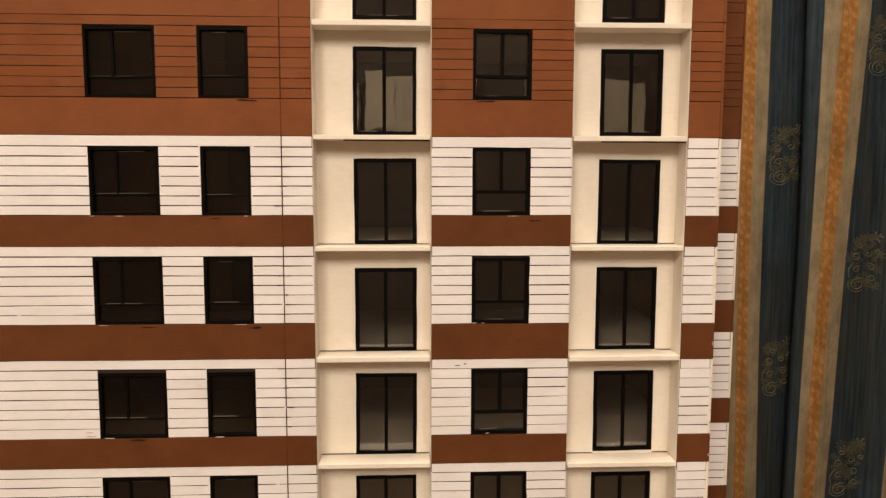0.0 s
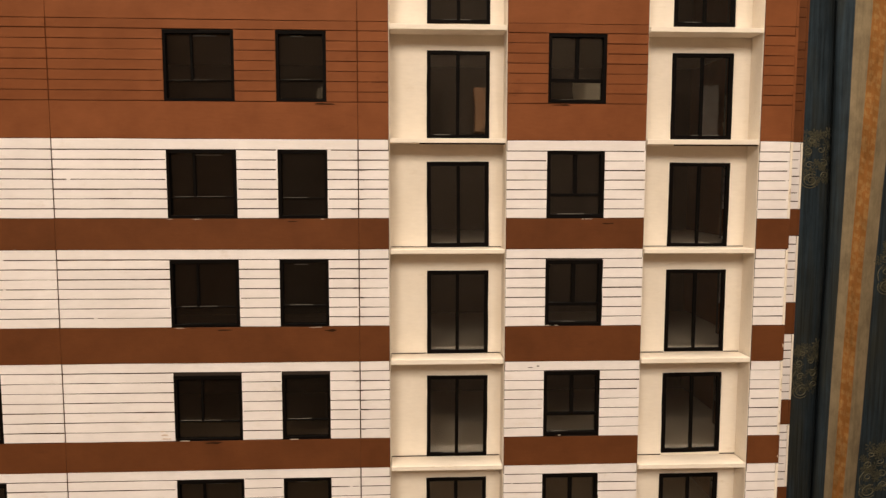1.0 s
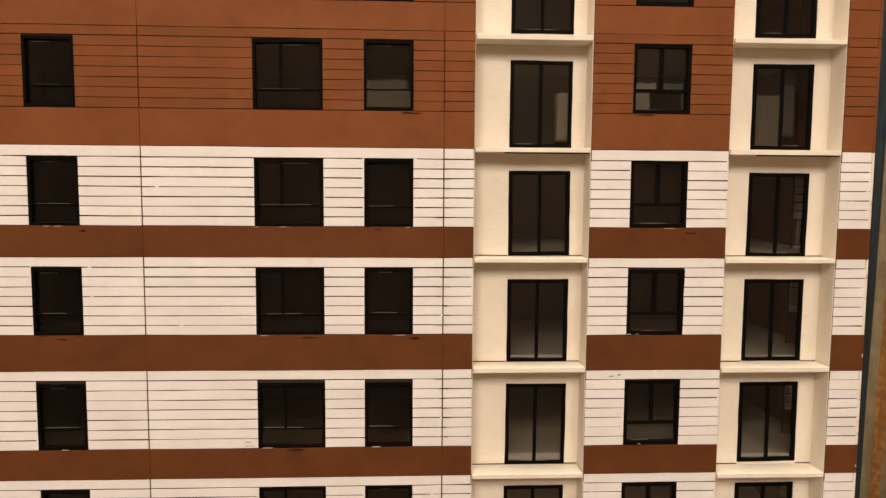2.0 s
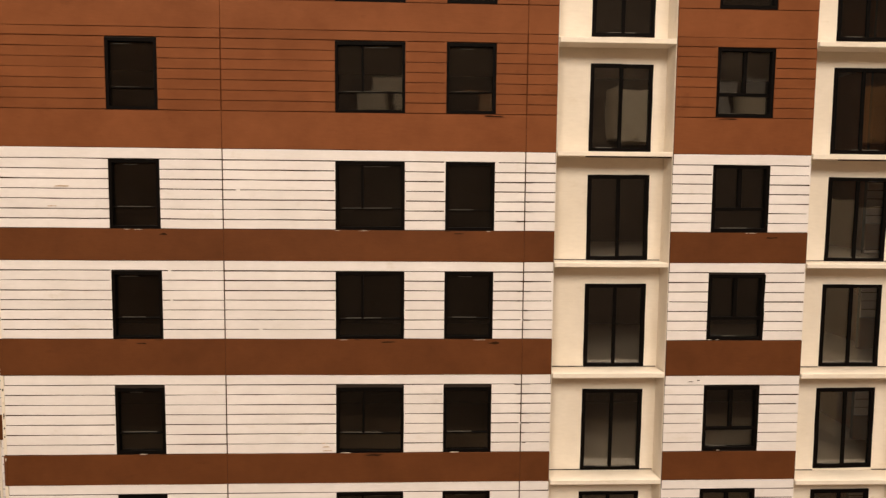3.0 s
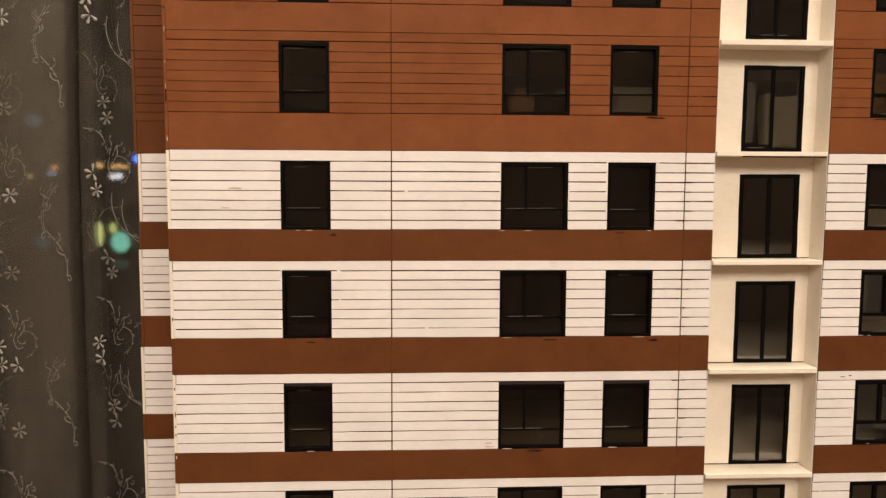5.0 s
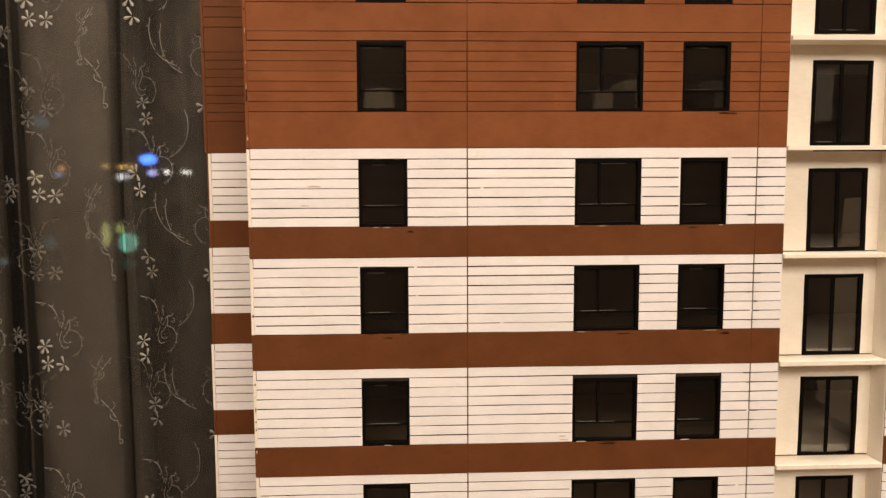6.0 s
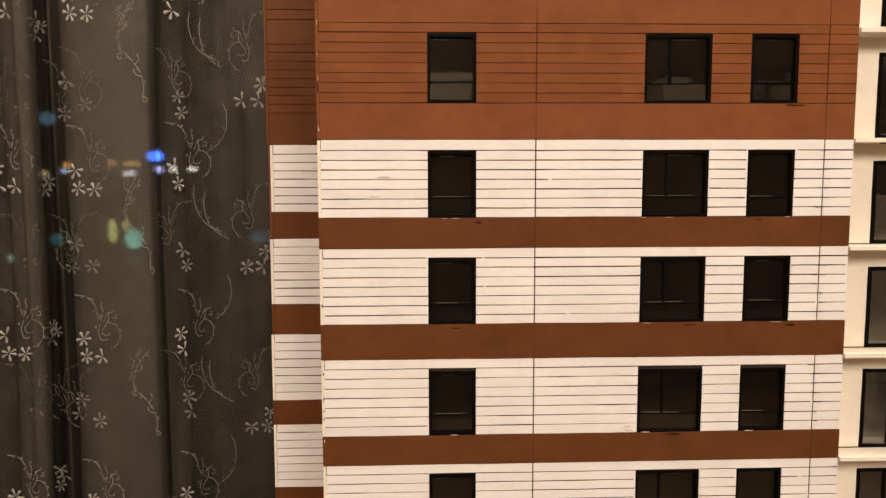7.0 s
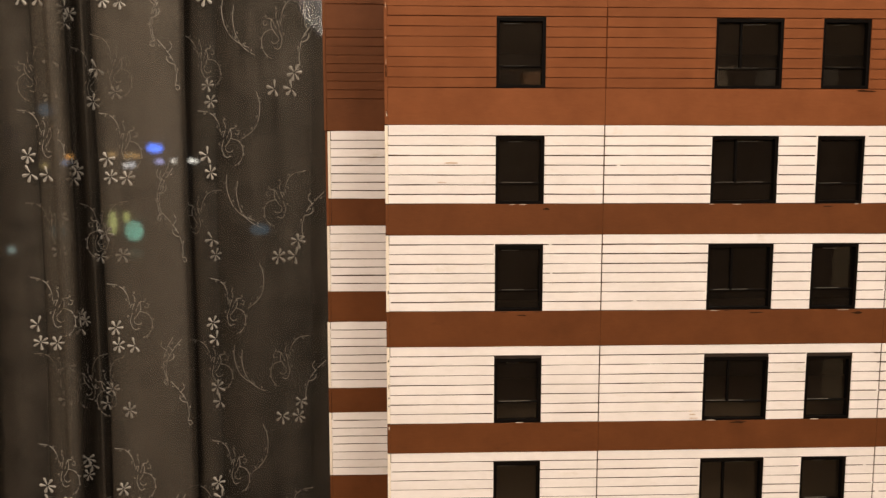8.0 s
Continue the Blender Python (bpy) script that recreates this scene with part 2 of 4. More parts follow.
def block(x0, x1, y0, y1, z0, z1, bevel=0.0):
    bm = bmesh.new()
    box(bm, x0, x1, y0, y1, z0, z1)
    if bevel:
        bmesh.ops.bevel(bm, geom=bm.edges[:], offset=bevel, segments=2, affect="EDGES", profile=0.6)
    return bm


def chamfered(bm, x0, x1, y0, y1, z0, z1, c, r=None):
    """A board whose front (low y) edges are chamfered by c; r makes its long edges uneven."""
    n = max(1, min(5, int((x1 - x0) / 0.012))) if r else 1
    j = (lambda: r.uniform(-0.00011, 0.00011)) if r else (lambda: 0.0)
    xs = [x0 + (x1 - x0) * k / n for k in range(n + 1)]
    low, high = [z0 + j() for _ in xs], [z1 + j() for _ in xs]
    inset = [c] + [0.0] * (n - 1) + [-c]
    rows = [[bm.verts.new((x + i, y0, a + c)) for x, i, a in zip(xs, inset, low)], [bm.verts.new((x + i, y0, a - c)) for x, i, a in zip(xs, inset, high)]]
    mids = [[bm.verts.new((x, y0 + c, a)) for x, a in zip(xs, low)], [bm.verts.new((x, y0 + c, a)) for x, a in zip(xs, high)]]
    backs = [[bm.verts.new((x, y1, a)) for x, a in zip(xs, low)], [bm.verts.new((x, y1, a)) for x, a in zip(xs, high)]]
    for k in range(n):
        bm.faces.new((rows[0][k], rows[0][k + 1], rows[1][k + 1], rows[1][k]))
        bm.faces.new((mids[0][k], mids[0][k + 1], rows[0][k + 1], rows[0][k]))
        bm.faces.new((rows[1][k], rows[1][k + 1], mids[1][k + 1], mids[1][k]))
        bm.faces.new((backs[0][k], backs[0][k + 1], mids[0][k + 1], mids[0][k]))
        bm.faces.new((mids[1][k], mids[1][k + 1], backs[1][k + 1], backs[1][k]))
    for k, flip in ((0, False), (n, True)):
        a = (rows[0][k], rows[1][k], mids[1][k], mids[0][k])
        b = (mids[0][k], mids[1][k], backs[1][k], backs[0][k])
        bm.faces.new(a[::-1] if flip else a)
        bm.faces.new(b[::-1] if flip else b)


def holed(bm, x0, x1, y0, y1, z0, z1, holes):
    """A sheet with rectangular holes (x0, x1, z0, z1) through it."""
    xs = sorted({x0, x1, *[h[0] for h in holes], *[h[1] for h in holes]})
    zs = sorted({z0, z1, *[h[2] for h in holes], *[h[3] for h in holes]})
    verts = {}

    def v(i, j, y):
        if (i, j, y) not in verts:
            verts[i, j, y] = bm.verts.new((xs[i], y, zs[j]))
        return verts[i, j, y]

    def solid(i, j):
        if not (0 <= i < len(xs) - 1 and 0 <= j < len(zs) - 1):
            return False
        cx, cz = (xs[i] + xs[i + 1]) / 2, (zs[j] + zs[j + 1]) / 2
        return not any(h[0] < cx < h[1] and h[2] < cz < h[3] for h in holes)

    for i in range(len(xs) - 1):
        for j in range(len(zs) - 1):
            if not solid(i, j):
                continue
            bm.faces.new((v(i, j, y0), v(i + 1, j, y0), v(i + 1, j + 1, y0), v(i, j + 1, y0)))
            bm.faces.new((v(i, j, y1), v(i, j + 1, y1), v(i + 1, j + 1, y1), v(i + 1, j, y1)))
            for (a, b, c, d, n) in ((i, j, i, j + 1, (i - 1, j)), (i + 1, j + 1, i + 1, j, (i + 1, j)), (i + 1, j, i, j, (i, j - 1)), (i, j + 1, i + 1, j + 1, (i, j + 1))):
                if not solid(*n):
                    bm.faces.new((v(a, b, y0), v(c, d, y0), v(c, d, y1), v(a, b, y1)))


def tube(bm, pts, radius, sides=5, taper=True):
    rings = []
    for n, p in enumerate(pts):
        a, b = Vector(pts[max(n - 1, 0)]), Vector(pts[min(n + 1, len(pts) - 1)])
        d = (b - a).normalized()
        s = d.cross(Vector((0, 1, 0)))
        s = s.normalized() if s.length > 1e-6 else Vector((1, 0, 0))
        w = s.cross(d)
        q = n / max(1, len(pts) - 1)
        r = radius * (0.55 + 0.45 * math.sin(math.pi * min(1.0, 0.15 + q * 0.85))) if taper else radius
        rings.append([bm.verts.new(Vector(p) + (s * math.cos(t) + w * math.sin(t)) * r) for t in (2 * math.pi * k / sides for k in range(sides))])
    for a, b in zip(rings, rings[1:]):
        for k in range(sides):
            bm.faces.new((a[k], a[(k + 1) % sides], b[(k + 1) % sides], b[k]))
    bm.faces.new(rings[0][::-1])
    bm.faces.new(rings[-1])


# ---- the room ----
def room():
    X0, X1, Y0, Y1, H = -1.9, 2.4, -2.9, 1.06, 2.55
    bm = block(X0 - 0.12, X1 + 0.12, Y0 - 0.12, Y1 + 0.25, -0.12, 0.0)
    tagged(part("floor", bm, FLOOR_WOOD), "brown wooden floor of the room", "floor", kind="structure")
    tagged(part("ceiling", block(X0 - 0.12, X1 + 0.12, Y0 - 0.12, Y1 + 0.25, H, H + 0.12), CEILING_PAINT), "plain ivory painted ceiling", "ceiling", kind="structure")
    tagged(part("wall_west", block(X0 - 0.12, X0, Y0, Y1, 0.0, H), WALL_PAINT), "plain beige painted wall", "wall", kind="structure")
    tagged(part("wall_east", block(X1, X1 + 0.12, Y0, Y1, 0.0, H), WALL_PAINT), "plain beige painted wall", "wall", kind="structure")
    tagged(part("wall_south", block(X0 - 0.12, X1 + 0.12, Y0 - 0.12, Y0, 0.0, H), DARK_WALL), "plain dark brown painted wall", "wall", kind="structure")
    bm = bmesh.new()
    holed(bm, X0 - 0.12, X1 + 0.12, Y1, Y1 + 0.25, 0.0, H, [(-1.55, 0.15, 0.35, 2.30)])
    tagged(part("wall_north", bm, WALL_PAINT), "beige wall with a wide window opening", "wall", kind="structure")
    bm = bmesh.new()
    holed(bm, -1.55, 0.15, Y1 + 0.10, Y1 + 0.16, 0.35, 2.30, [(-1.49, 0.09, 0.41, 2.24)])
    win = tagged(part("window_1", bm, plain("dark_window_profile", (0.02, 0.018, 0.016), 0.5)), "wide window onto the dark night", "window", kind="structure")
    pane = part("pane", block(-1.49, 0.09, Y1 + 0.127, Y1 + 0.131, 0.41, 2.24), DUSTY_GLASS, win)
    pane.visible_shadow = False
    door = tagged(part("door_1", block(-1.62, -0.80, Y0 + 0.003, Y0 + 0.043, 0.002, 2.02, 0.004), DOOR_WOOD), "closed dark brown wooden room door", "door", kind="structure")
    for z0, z1 in ((0.20, 0.90), (1.12, 1.86)):
        part("panel", block(-1.50, -0.92, Y0 + 0.0435, Y0 + 0.052, z0, z1, 0.004), DOOR_WOOD, door)
    bm = bmesh.new()
    tube(bm, [(-0.87, Y0 + 0.044, 1.0), (-0.87, Y0 + 0.10, 1.0), (-0.92, Y0 + 0.10, 1.0), (-0.99, Y0 + 0.10, 1.0)], 0.009, 8, False)
    part("door_handle", bm, METAL, door, "brass lever handle")


room()


def wall_cabinet(x0, x1, z0, z1, deep, finish, label):
    """A cabinet hung on the wall behind the camera, mirrored in the model's panes."""
    thing = tagged(empty("wall_cabinet"), label, "cabinet", group="cabinets on the back wall")
    thing.location = (x0, -2.9, z0)
    w, h = x1 - x0, z1 - z0
    part("body", block(0.0, w, 0.001, deep - 0.019, 0.0, h, 0.003), finish, thing)
    leaves = ((0.003, w - 0.003),) if w < 0.2 else ((0.003, w / 2 - 0.002), (w / 2 + 0.002, w - 0.003))
    for a, b in leaves:
        leaf = part("door", block(a, b, deep - 0.0185, deep, 0.003, h - 0.003, 0.002), finish, thing)
        part("knob", block((a + b) / 2 - 0.008, (a + b) / 2 + 0.008, deep + 0.0005, deep + 0.016, 0.012, 0.028, 0.004), METAL, leaf)


for x0, x1, z0, z1, deep, finish, label in (
        (-0.46, -0.31, 1.47, 1.70, 0.10, DOOR_PAINT, "small pale cabinet hung on the brown wall"),
        (-0.27, -0.01, 1.46, 1.74, 0.26, DOOR_PAINT, "pale two-door cabinet hung on the brown wall"),
        (0.22, 0.33, 1.50, 1.72, 0.10, SHELF_WOOD, "narrow orange wooden cabinet hung on the wall"),
        (0.58, 0.67, 1.48, 1.72, 0.10, DOOR_PAINT, "narrow pale cabinet hung on the brown wall"),
        (0.80, 1.06, 1.48, 1.73, 0.26, DOOR_PAINT, "pale two-door cabinet hung on the brown wall"),
        (1.31, 1.45, 1.46, 1.76, 0.12, CEILING_PAINT, "white cabinet hung on the brown wall"),
        (1.52, 1.65, 1.46, 1.72, 0.12, DOOR_PAINT, "small pale cabinet hung on the brown wall"),
        (1.70, 1.79, 1.54, 1.80, 0.10, CEILING_PAINT, "white cabinet hung on the brown wall"),
        (2.05, 2.19, 1.52, 1.80, 0.12, SHELF_WOOD, "orange wooden cabinet hung on the brown wall")):
    wall_cabinet(x0, x1, z0, z1, deep, finish, label)


def sideboard():
    thing = tagged(empty("sideboard"), "tall pale sideboard standing against the brown wall", "sideboard")
    thing.location = (1.97, -2.9, 0.0)
    part("body", block(0.0, 0.42, 0.001, 0.38, 0.06, 1.18, 0.003), DOOR_PAINT, thing)
    part("plinth", block(0.02, 0.40, 0.001, 0.34, 0.0, 0.0595), DOOR_WOOD, thing)
    for a, b in ((0.004, 0.207), (0.213, 0.416)):
        leaf = part("door", block(a, b, 0.3805, 0.399, 0.065, 1.175, 0.002), CEILING_PAINT, thing)
        part("knob", block((a + b) / 2 - 0.01, (a + b) / 2 + 0.01, 0.3995, 0.416, 0.70, 0.72, 0.004), METAL, leaf)


sideboard()


def ceiling_lamp(lx, ly):
    thing = tagged(empty("ceiling_lamp"), "round warm ceiling lamp with a metal ring", "lamp", group="ceiling lamps")
    thing.location = (lx, ly, 2.55)
    bm = bmesh.new()
    bmesh.ops.create_cone(bm, cap_ends=True, segments=40, radius1=0.05, radius2=0.06, depth=0.13, matrix=Matrix.Translation((0, 0, -0.066)))
    part("stem", bm, METAL, thing)
    bm = bmesh.new()
    bmesh.ops.create_cone(bm, cap_ends=True, segments=48, radius1=0.26, radius2=0.23, depth=0.03, matrix=Matrix.Translation((0, 0, -0.146)))
    part("canopy", bm, CEILING_PAINT, thing)


for lx, ly, lz, watts in LAMPS:
    ceiling_lamp(lx, ly)


def table():
    thing = tagged(empty("display_table"), "brown wooden table under the building model", "table")
    part("tabletop", block(-0.62, 0.46, 0.30, 0.735, 0.715, 0.75, 0.004), TABLE_WOOD, thing)
    leg = None
    for x in (-0.57, 0.41):
        for y in (0.35, 0.685):
            if leg is None:
                leg = part("leg", block(-0.025, 0.025, -0.025, 0.025, 0.0, 0.7145, 0.004), TABLE_WOOD, thing)
                leg.location = (x, y, 0)
            else:
                o = new("leg", leg.data)
                o.parent, o.location = thing, (x, y, 0)


table()

# ---- the building model ----
FRONT = 0.396      # outer face of the cladding
SHEET = 0.0009     # thickness of a cladding board
WALL = 0.0024      # thickness of the wall board behind it
BACK = 0.410       # balcony back wall
GROOVE_DEPTH = 0.00042
GAP = 0.00056      # joint between boards
BASE = 0.780
A, V1, V2, E_, F_, H_, I_, J_ = -0.3442, -0.2300, -0.0753, -0.0595, 0.0020, 0.0757, 0.1372, 0.1552
WIN_B, WIN_C, WIN_D, WIN_G = (-0.2868, -0.2614), (-0.1730, -0.1376), (-0.1166, -0.0912), (0.0234, 0.0539)
DOOR_1, DOOR_2 = (-0.0392, -0.0061), (0.0937, 0.1276)
# storeys from the top: top of the storey, underside of its boarded field, top of the next, whether brown
STOREYS = [(1.3930, 1.3475, 1.3330, True), (1.3330, 1.2925, 1.2735, True), (1.2735, 1.2327, 1.2165, False),
           (1.2165, 1.1757, 1.1570, False), (1.1570, 1.1150, 1.0995, False), (1.0995, 1.0585, 1.0400, False)]
while STOREYS[-1][2] > BASE + 0.06:
    top = STOREYS[-1][2]
    STOREYS.append((top, top - 0.0410, top - 0.0595, False))
JOINTS = (V1, V2)
rnd = random.Random(7)

model = tagged(empty("building_model"), "handmade apartment building model in white and brown", "building model")
model.location = (0, 0, 0)


# how far the storey lines sag from bay to bay, from the third line of the top downwards
SAG = {"west": (0.0, 0.0, 0.0, 0.0, 0.0003, 0.0005, 0.0013), "middle": (0.0, 0.0, 0.0, 0.0008, 0.0013, 0.0011, 0.0014), "east": (0.0, 0.0004, 0.0005, 0.0014, 0.0023, 0.0023, 0.0027), "wing": (0.0, 0.0, 0.0, 0.0008, 0.0018, 0.0020, 0.0022)}


def storeys_of(bay):
    """Storeys with their lines at the heights of one bay: top, low, next top, whether brown, and number."""
    sag = SAG[bay] if bay else (0.0,) * 7

    def at(k):
        return sag[min(k, len(sag) - 1)]

    for n, (top, low, nxt, brown) in enumerate(STOREYS):
        # storey 2 is the first white one; its lines are numbers 1 (low) and 2 (next), and so on
        a, b, c = (at(2 * n - 4), at(2 * n - 3), at(2 * n - 2)) if n >= 2 else (0.0, 0.0, 0.0)
        yield n, top - a, low - b, nxt - c, brown


def seams(top, low, brown):
    """Heights of the joints between the boards of one storey."""
    first = top - (0.0048 if brown else 0.0056 if top > 1.27 else 0.0052)
    n = 7
    return [first - k * (first - low) / n for k in range(n)] + [low]


def boards(parent, sections, y, top, low, nxt, brown, singly, lift=0.0, corner=None, upper=None):
    """The cladding of one storey: a band below, boards above; sections are (x0, x1, window or not)."""
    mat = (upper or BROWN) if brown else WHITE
    joined = None if singly else bmesh.new()
    zs = seams(top, low, brown)

    def one(name, x0, x1, z0, z1, material, proud=0.0):
        if x1 - x0 < 0.0006:
            return
        d = rnd.uniform(0.0, 0.00010) + proud
        if joined is not None and material is mat:
            chamfered(joined, x0, x1, y - d, y + SHEET, z0 + lift, z1 + lift, 0.00008)
            return
        bm = bmesh.new()
        chamfered(bm, x0, x1, y - d, y + SHEET, z0 + lift, z1 + lift, 0.00008, rnd)
        part(name, bm, material, parent)

    g = GAP / 2
    spans = []          # runs between upright joints, for the strip over the windows
    for x0, x1, kind in sections:
        if spans and kind != "joint" and abs(spans[-1][1] - x0) < 1e-6:
            spans[-1][1] = x1
        elif kind != "joint":
            spans.append([x0, x1])
    for x0, x1 in spans:
        one("board", x0 + g * 1.1, x1 - g * 1.1, zs[0] + g, top - g * 0.5, mat)
        if brown:
            one("band", x0 + g * 0.4, x1 - g * 0.4, nxt + g * 0.5, low - g, mat)
        else:
            one("band", x0 + g * 0.15, x1 - g * 0.15, nxt + g * 0.5, low - g * 0.3, BAND, 0.00018)
    for x0, x1, kind in sections:
        if kind != "wall":
            continue
        for a, b in zip(zs, zs[1:]):
            w = g * rnd.uniform(0.65, 1.25) * (0.62 if brown else 1.0)
            one("board", x0 + g * (1.15 if (x0 in JOINTS) else 0.2), x1 - g * (1.15 if (x1 in JOINTS) else 0.2), b + w, a - w, mat)
    back = bmesh.new()
    for x0, x1, kind in sections:
        if kind == "wall":
            box(back, x0, x1, y + GROOVE_DEPTH, y + SHEET - 0.00002, low + lift, top + lift)
    for x0, x1 in spans:
        box(back, x0, x1, y + GROOVE_DEPTH, y + SHEET - 0.00002, nxt + lift, low + lift - 0.00002)
    part("groove_backing", back, GROOVE_BROWN if brown else GROOVE_DARK, parent)
    fill = bmesh.new()
    for x0, x1, kind in sections:
        if kind != "wall" or not singly:
            continue
        for z in zs[:-1]:
            spots = []
            if rnd.random() < 0.22 and x0 not in JOINTS:
                spots.append((x0, x0 + rnd.uniform(0.0002, 0.0009 if not brown else 0.0011)))
            if rnd.random() < 0.28 and x1 not in JOINTS:
                spots.append((x1 - rnd.uniform(0.0002, 0.0012 if not brown else 0.0013), x1))
            if rnd.random() < 0.05:
                a = rnd.uniform(x0, x1)
                spots.append((a, min(x1, a + rnd.uniform(0.0005, 0.0022))))
            for a, b in spots:
                if b - a > 0.0003:
                    chamfered(fill, a, b, y + 0.00004, y + SHEET, z - GAP * 0.75 + lift, z + GAP * 0.75 + lift, 0.00006)
    if len(fill.verts):
        tagged(part("groove_filler", fill, mat, parent), kind="stuff")
    else:
        fill.free()
    if joined is not None:
        tagged(part("board_field", joined, mat, parent), kind="stuff")
    if corner:
        bm = bmesh.new()
        chamfered(bm, corner[0], corner[1], y - 0.00005, y + SHEET, (low if not brown else nxt) + lift + g, top + lift - g, 0.0001, rnd)
        part("corner_strip", bm, CREAM if not brown else mat, parent)
        if not brown:
            bm = bmesh.new()
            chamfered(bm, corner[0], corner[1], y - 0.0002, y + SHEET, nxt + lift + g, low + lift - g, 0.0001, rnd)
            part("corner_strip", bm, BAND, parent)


def rough_ring(width, height, rim, deep, r, rough=0.00022):
    """A hand-cut frame: a ring whose outlines waver a little."""
    bm = bmesh.new()
    n = 5

    def loop(inset, amount):
        x0, x1, z0, z1 = inset, width - inset, inset, height - inset
        pts = []
        for (a, b), (c, d) in zip(((x0, z0), (x1, z0), (x1, z1), (x0, z1)), ((x1, z0), (x1, z1), (x0, z1), (x0, z0))):
            for k in range(n):
                t = k / n
                pts.append((a + (c - a) * t + r.uniform(-amount, amount), b + (d - b) * t + r.uniform(-amount, amount)))
        return pts

    out, inn = loop(-0.0001, rough), loop(rim, rough * 0.6)
    of, inf = [bm.verts.new((x, 0, z)) for x, z in out], [bm.verts.new((x, 0, z)) for x, z in inn]
    ob, inb = [bm.verts.new((x, deep, z)) for x, z in out], [bm.verts.new((x, deep, z)) for x, z in inn]
    m = len(of)
    for k in range(m):
        q = (k + 1) % m
        bm.faces.new((of[k], of[q], inf[q], inf[k]))
        bm.faces.new((ob[k], inb[k], inb[q], ob[q]))
        bm.faces.new((inf[k], inf[q], inb[q], inb[k]))
        bm.faces.new((of[q], of[k], ob[k], ob[q]))
    return bm


def make_window(kind, width, height, seed):
    """A window about its lower left corner, face at y = 0: frame, bars and panes."""
    r = random.Random(seed)
    bars = {"wide": (0.39, 0.30), "single": (None, 0.30), "twin": (0.50, 0.335), "door": (0.50, None)}[kind]
    rim = {"wide": 0.0015, "single": 0.0015, "twin": 0.0018, "door": 0.0020}[kind] * r.uniform(0.9, 1.12)
    deep = 0.0030 if kind != "door" else 0.0016
    win = part("window" if kind != "door" else "balcony_door", rough_ring(width, height, rim, deep, r, 0.00011 if kind == "door" else 0.00022), FRAME)
    t = deep - 0.0007
    glass = GREY_GLASS if kind in ("twin", "door") else DARK_GLASS
    zb = bars[1] * height + r.uniform(-0.0004, 0.0004) if bars[1] else rim
    xm = bars[0] * width + r.uniform(-0.0004, 0.0004) if bars[0] else None
    hb = 0.00085 if kind == "twin" else 0.00034
    vb = {"wide": 0.0006, "single": 0.0, "twin": 0.0010, "door": 0.00095}[kind]
    y0 = t - 0.0012 if kind != "door" else 0.0001
    if bars[1]:
        part("transom", block(rim, width - rim, y0, t + 0.0005, zb - hb, zb + hb, 0.00012), FRAME, win)
    if xm:
        part("mullion", block(xm - vb, xm + vb, y0 + 0.00015, t + 0.0005, (zb + hb) if bars[1] else rim, height - rim, 0.00012), FRAME, win)
    cells = []
    low = zb + hb if bars[1] else rim
    if bars[1]:
        cells.append((rim, width - rim, rim, zb - hb))
    for a, b in ([(rim, xm - vb), (xm + vb, width - rim)] if xm else [(rim, width - rim)]):
        cells.append((a, b, low, height - rim))
    for c in cells:
        pane = part("pane", block(c[0], c[1], t, t + 0.0006, c[2], c[3]), glass, win)
        pane.rotation_euler = (radians(r.uniform(-0.30, 0.30)), 0, radians(r.uniform(-0.7, 0.7)))
    if kind in ("single", "wide"):
        # glints on the film's cut edge along the bar, put in as pale strips
        a = rim + width * r.uniform(0.02, 0.12)
        part("film_edge", block(a, a + width * r.uniform(0.45, 0.75), t - 0.0004, t + 0.0001, zb + hb, zb + hb + 0.00016), EDGE_GLINT, win)
        # more painted glints, at the head and the foot of some panes
        if seed % 3 != 1:
            b = rim + width * r.uniform(0.08, 0.40)
            part("film_edge", block(b, min(width - rim, b + width * r.uniform(0.25, 0.5)), t - 0.0004, t + 0.0001, height - rim - 0.0011, height - rim - 0.00094), EDGE_GLINT, win)
        if seed % 2:
            part("film_edge", block(a, a + width * r.uniform(0.3, 0.55), t - 0.0004, t + 0.0001, rim + 0.0008, rim + 0.00095), EDGE_GLINT, win)
    elif seed % 2 == 0:
        # painted glint at the foot of every other twin window and door
        a = rim + width * r.uniform(0.05, 0.3)
        part("film_edge", block(a, a + width * r.uniform(0.15, 0.5), t - 0.0003, t + 0.0001, rim, rim + 0.0003), EDGE_GLINT, win)
    return win


SIZES = {"wide": (0.0354, 0.0351), "single": (0.0254, 0.0351), "twin": (0.0305, 0.0352), "door": (0.0334, 0.0460)}
WINDOWS = {k: [make_window(k, *v, 10 * n + len(k)) for n in range(4)] for k, v in SIZES.items()}
LABELS = {"wide": "black-framed dark window with an off-centre bar", "single": "narrow black-framed dark window", "twin": "black-framed window with two upper panes",
          "door": "black-framed two-leaf glass balcony door"}
placed = {}


def put_window(kind, x, y, z):
    m = pose(x, y, z, rnd.uniform(-0.25, 0.25), rnd.uniform(-0.45, 0.45), rnd.uniform(-0.5, 0.5))
    k = placed[kind] = placed.get(kind, -1) + 1
    ob = WINDOWS[kind][k % 4]
    if k >= 4:
        ob = copy_thing(ob, m)
    else:
        ob.matrix_basis = m
    ob.parent = model
    tagged(ob, LABELS[kind])
    return ob


def wall_bay(name, x0, x1, y, holes, z0=BASE, z1=1.393, lift=0.0, label=""):
    bm = bmesh.new()
    holed(bm, x0, x1, y + SHEET, y + SHEET + WALL, z0, z1 + lift, holes)
    return part(name, bm, GROOVE, model, label)


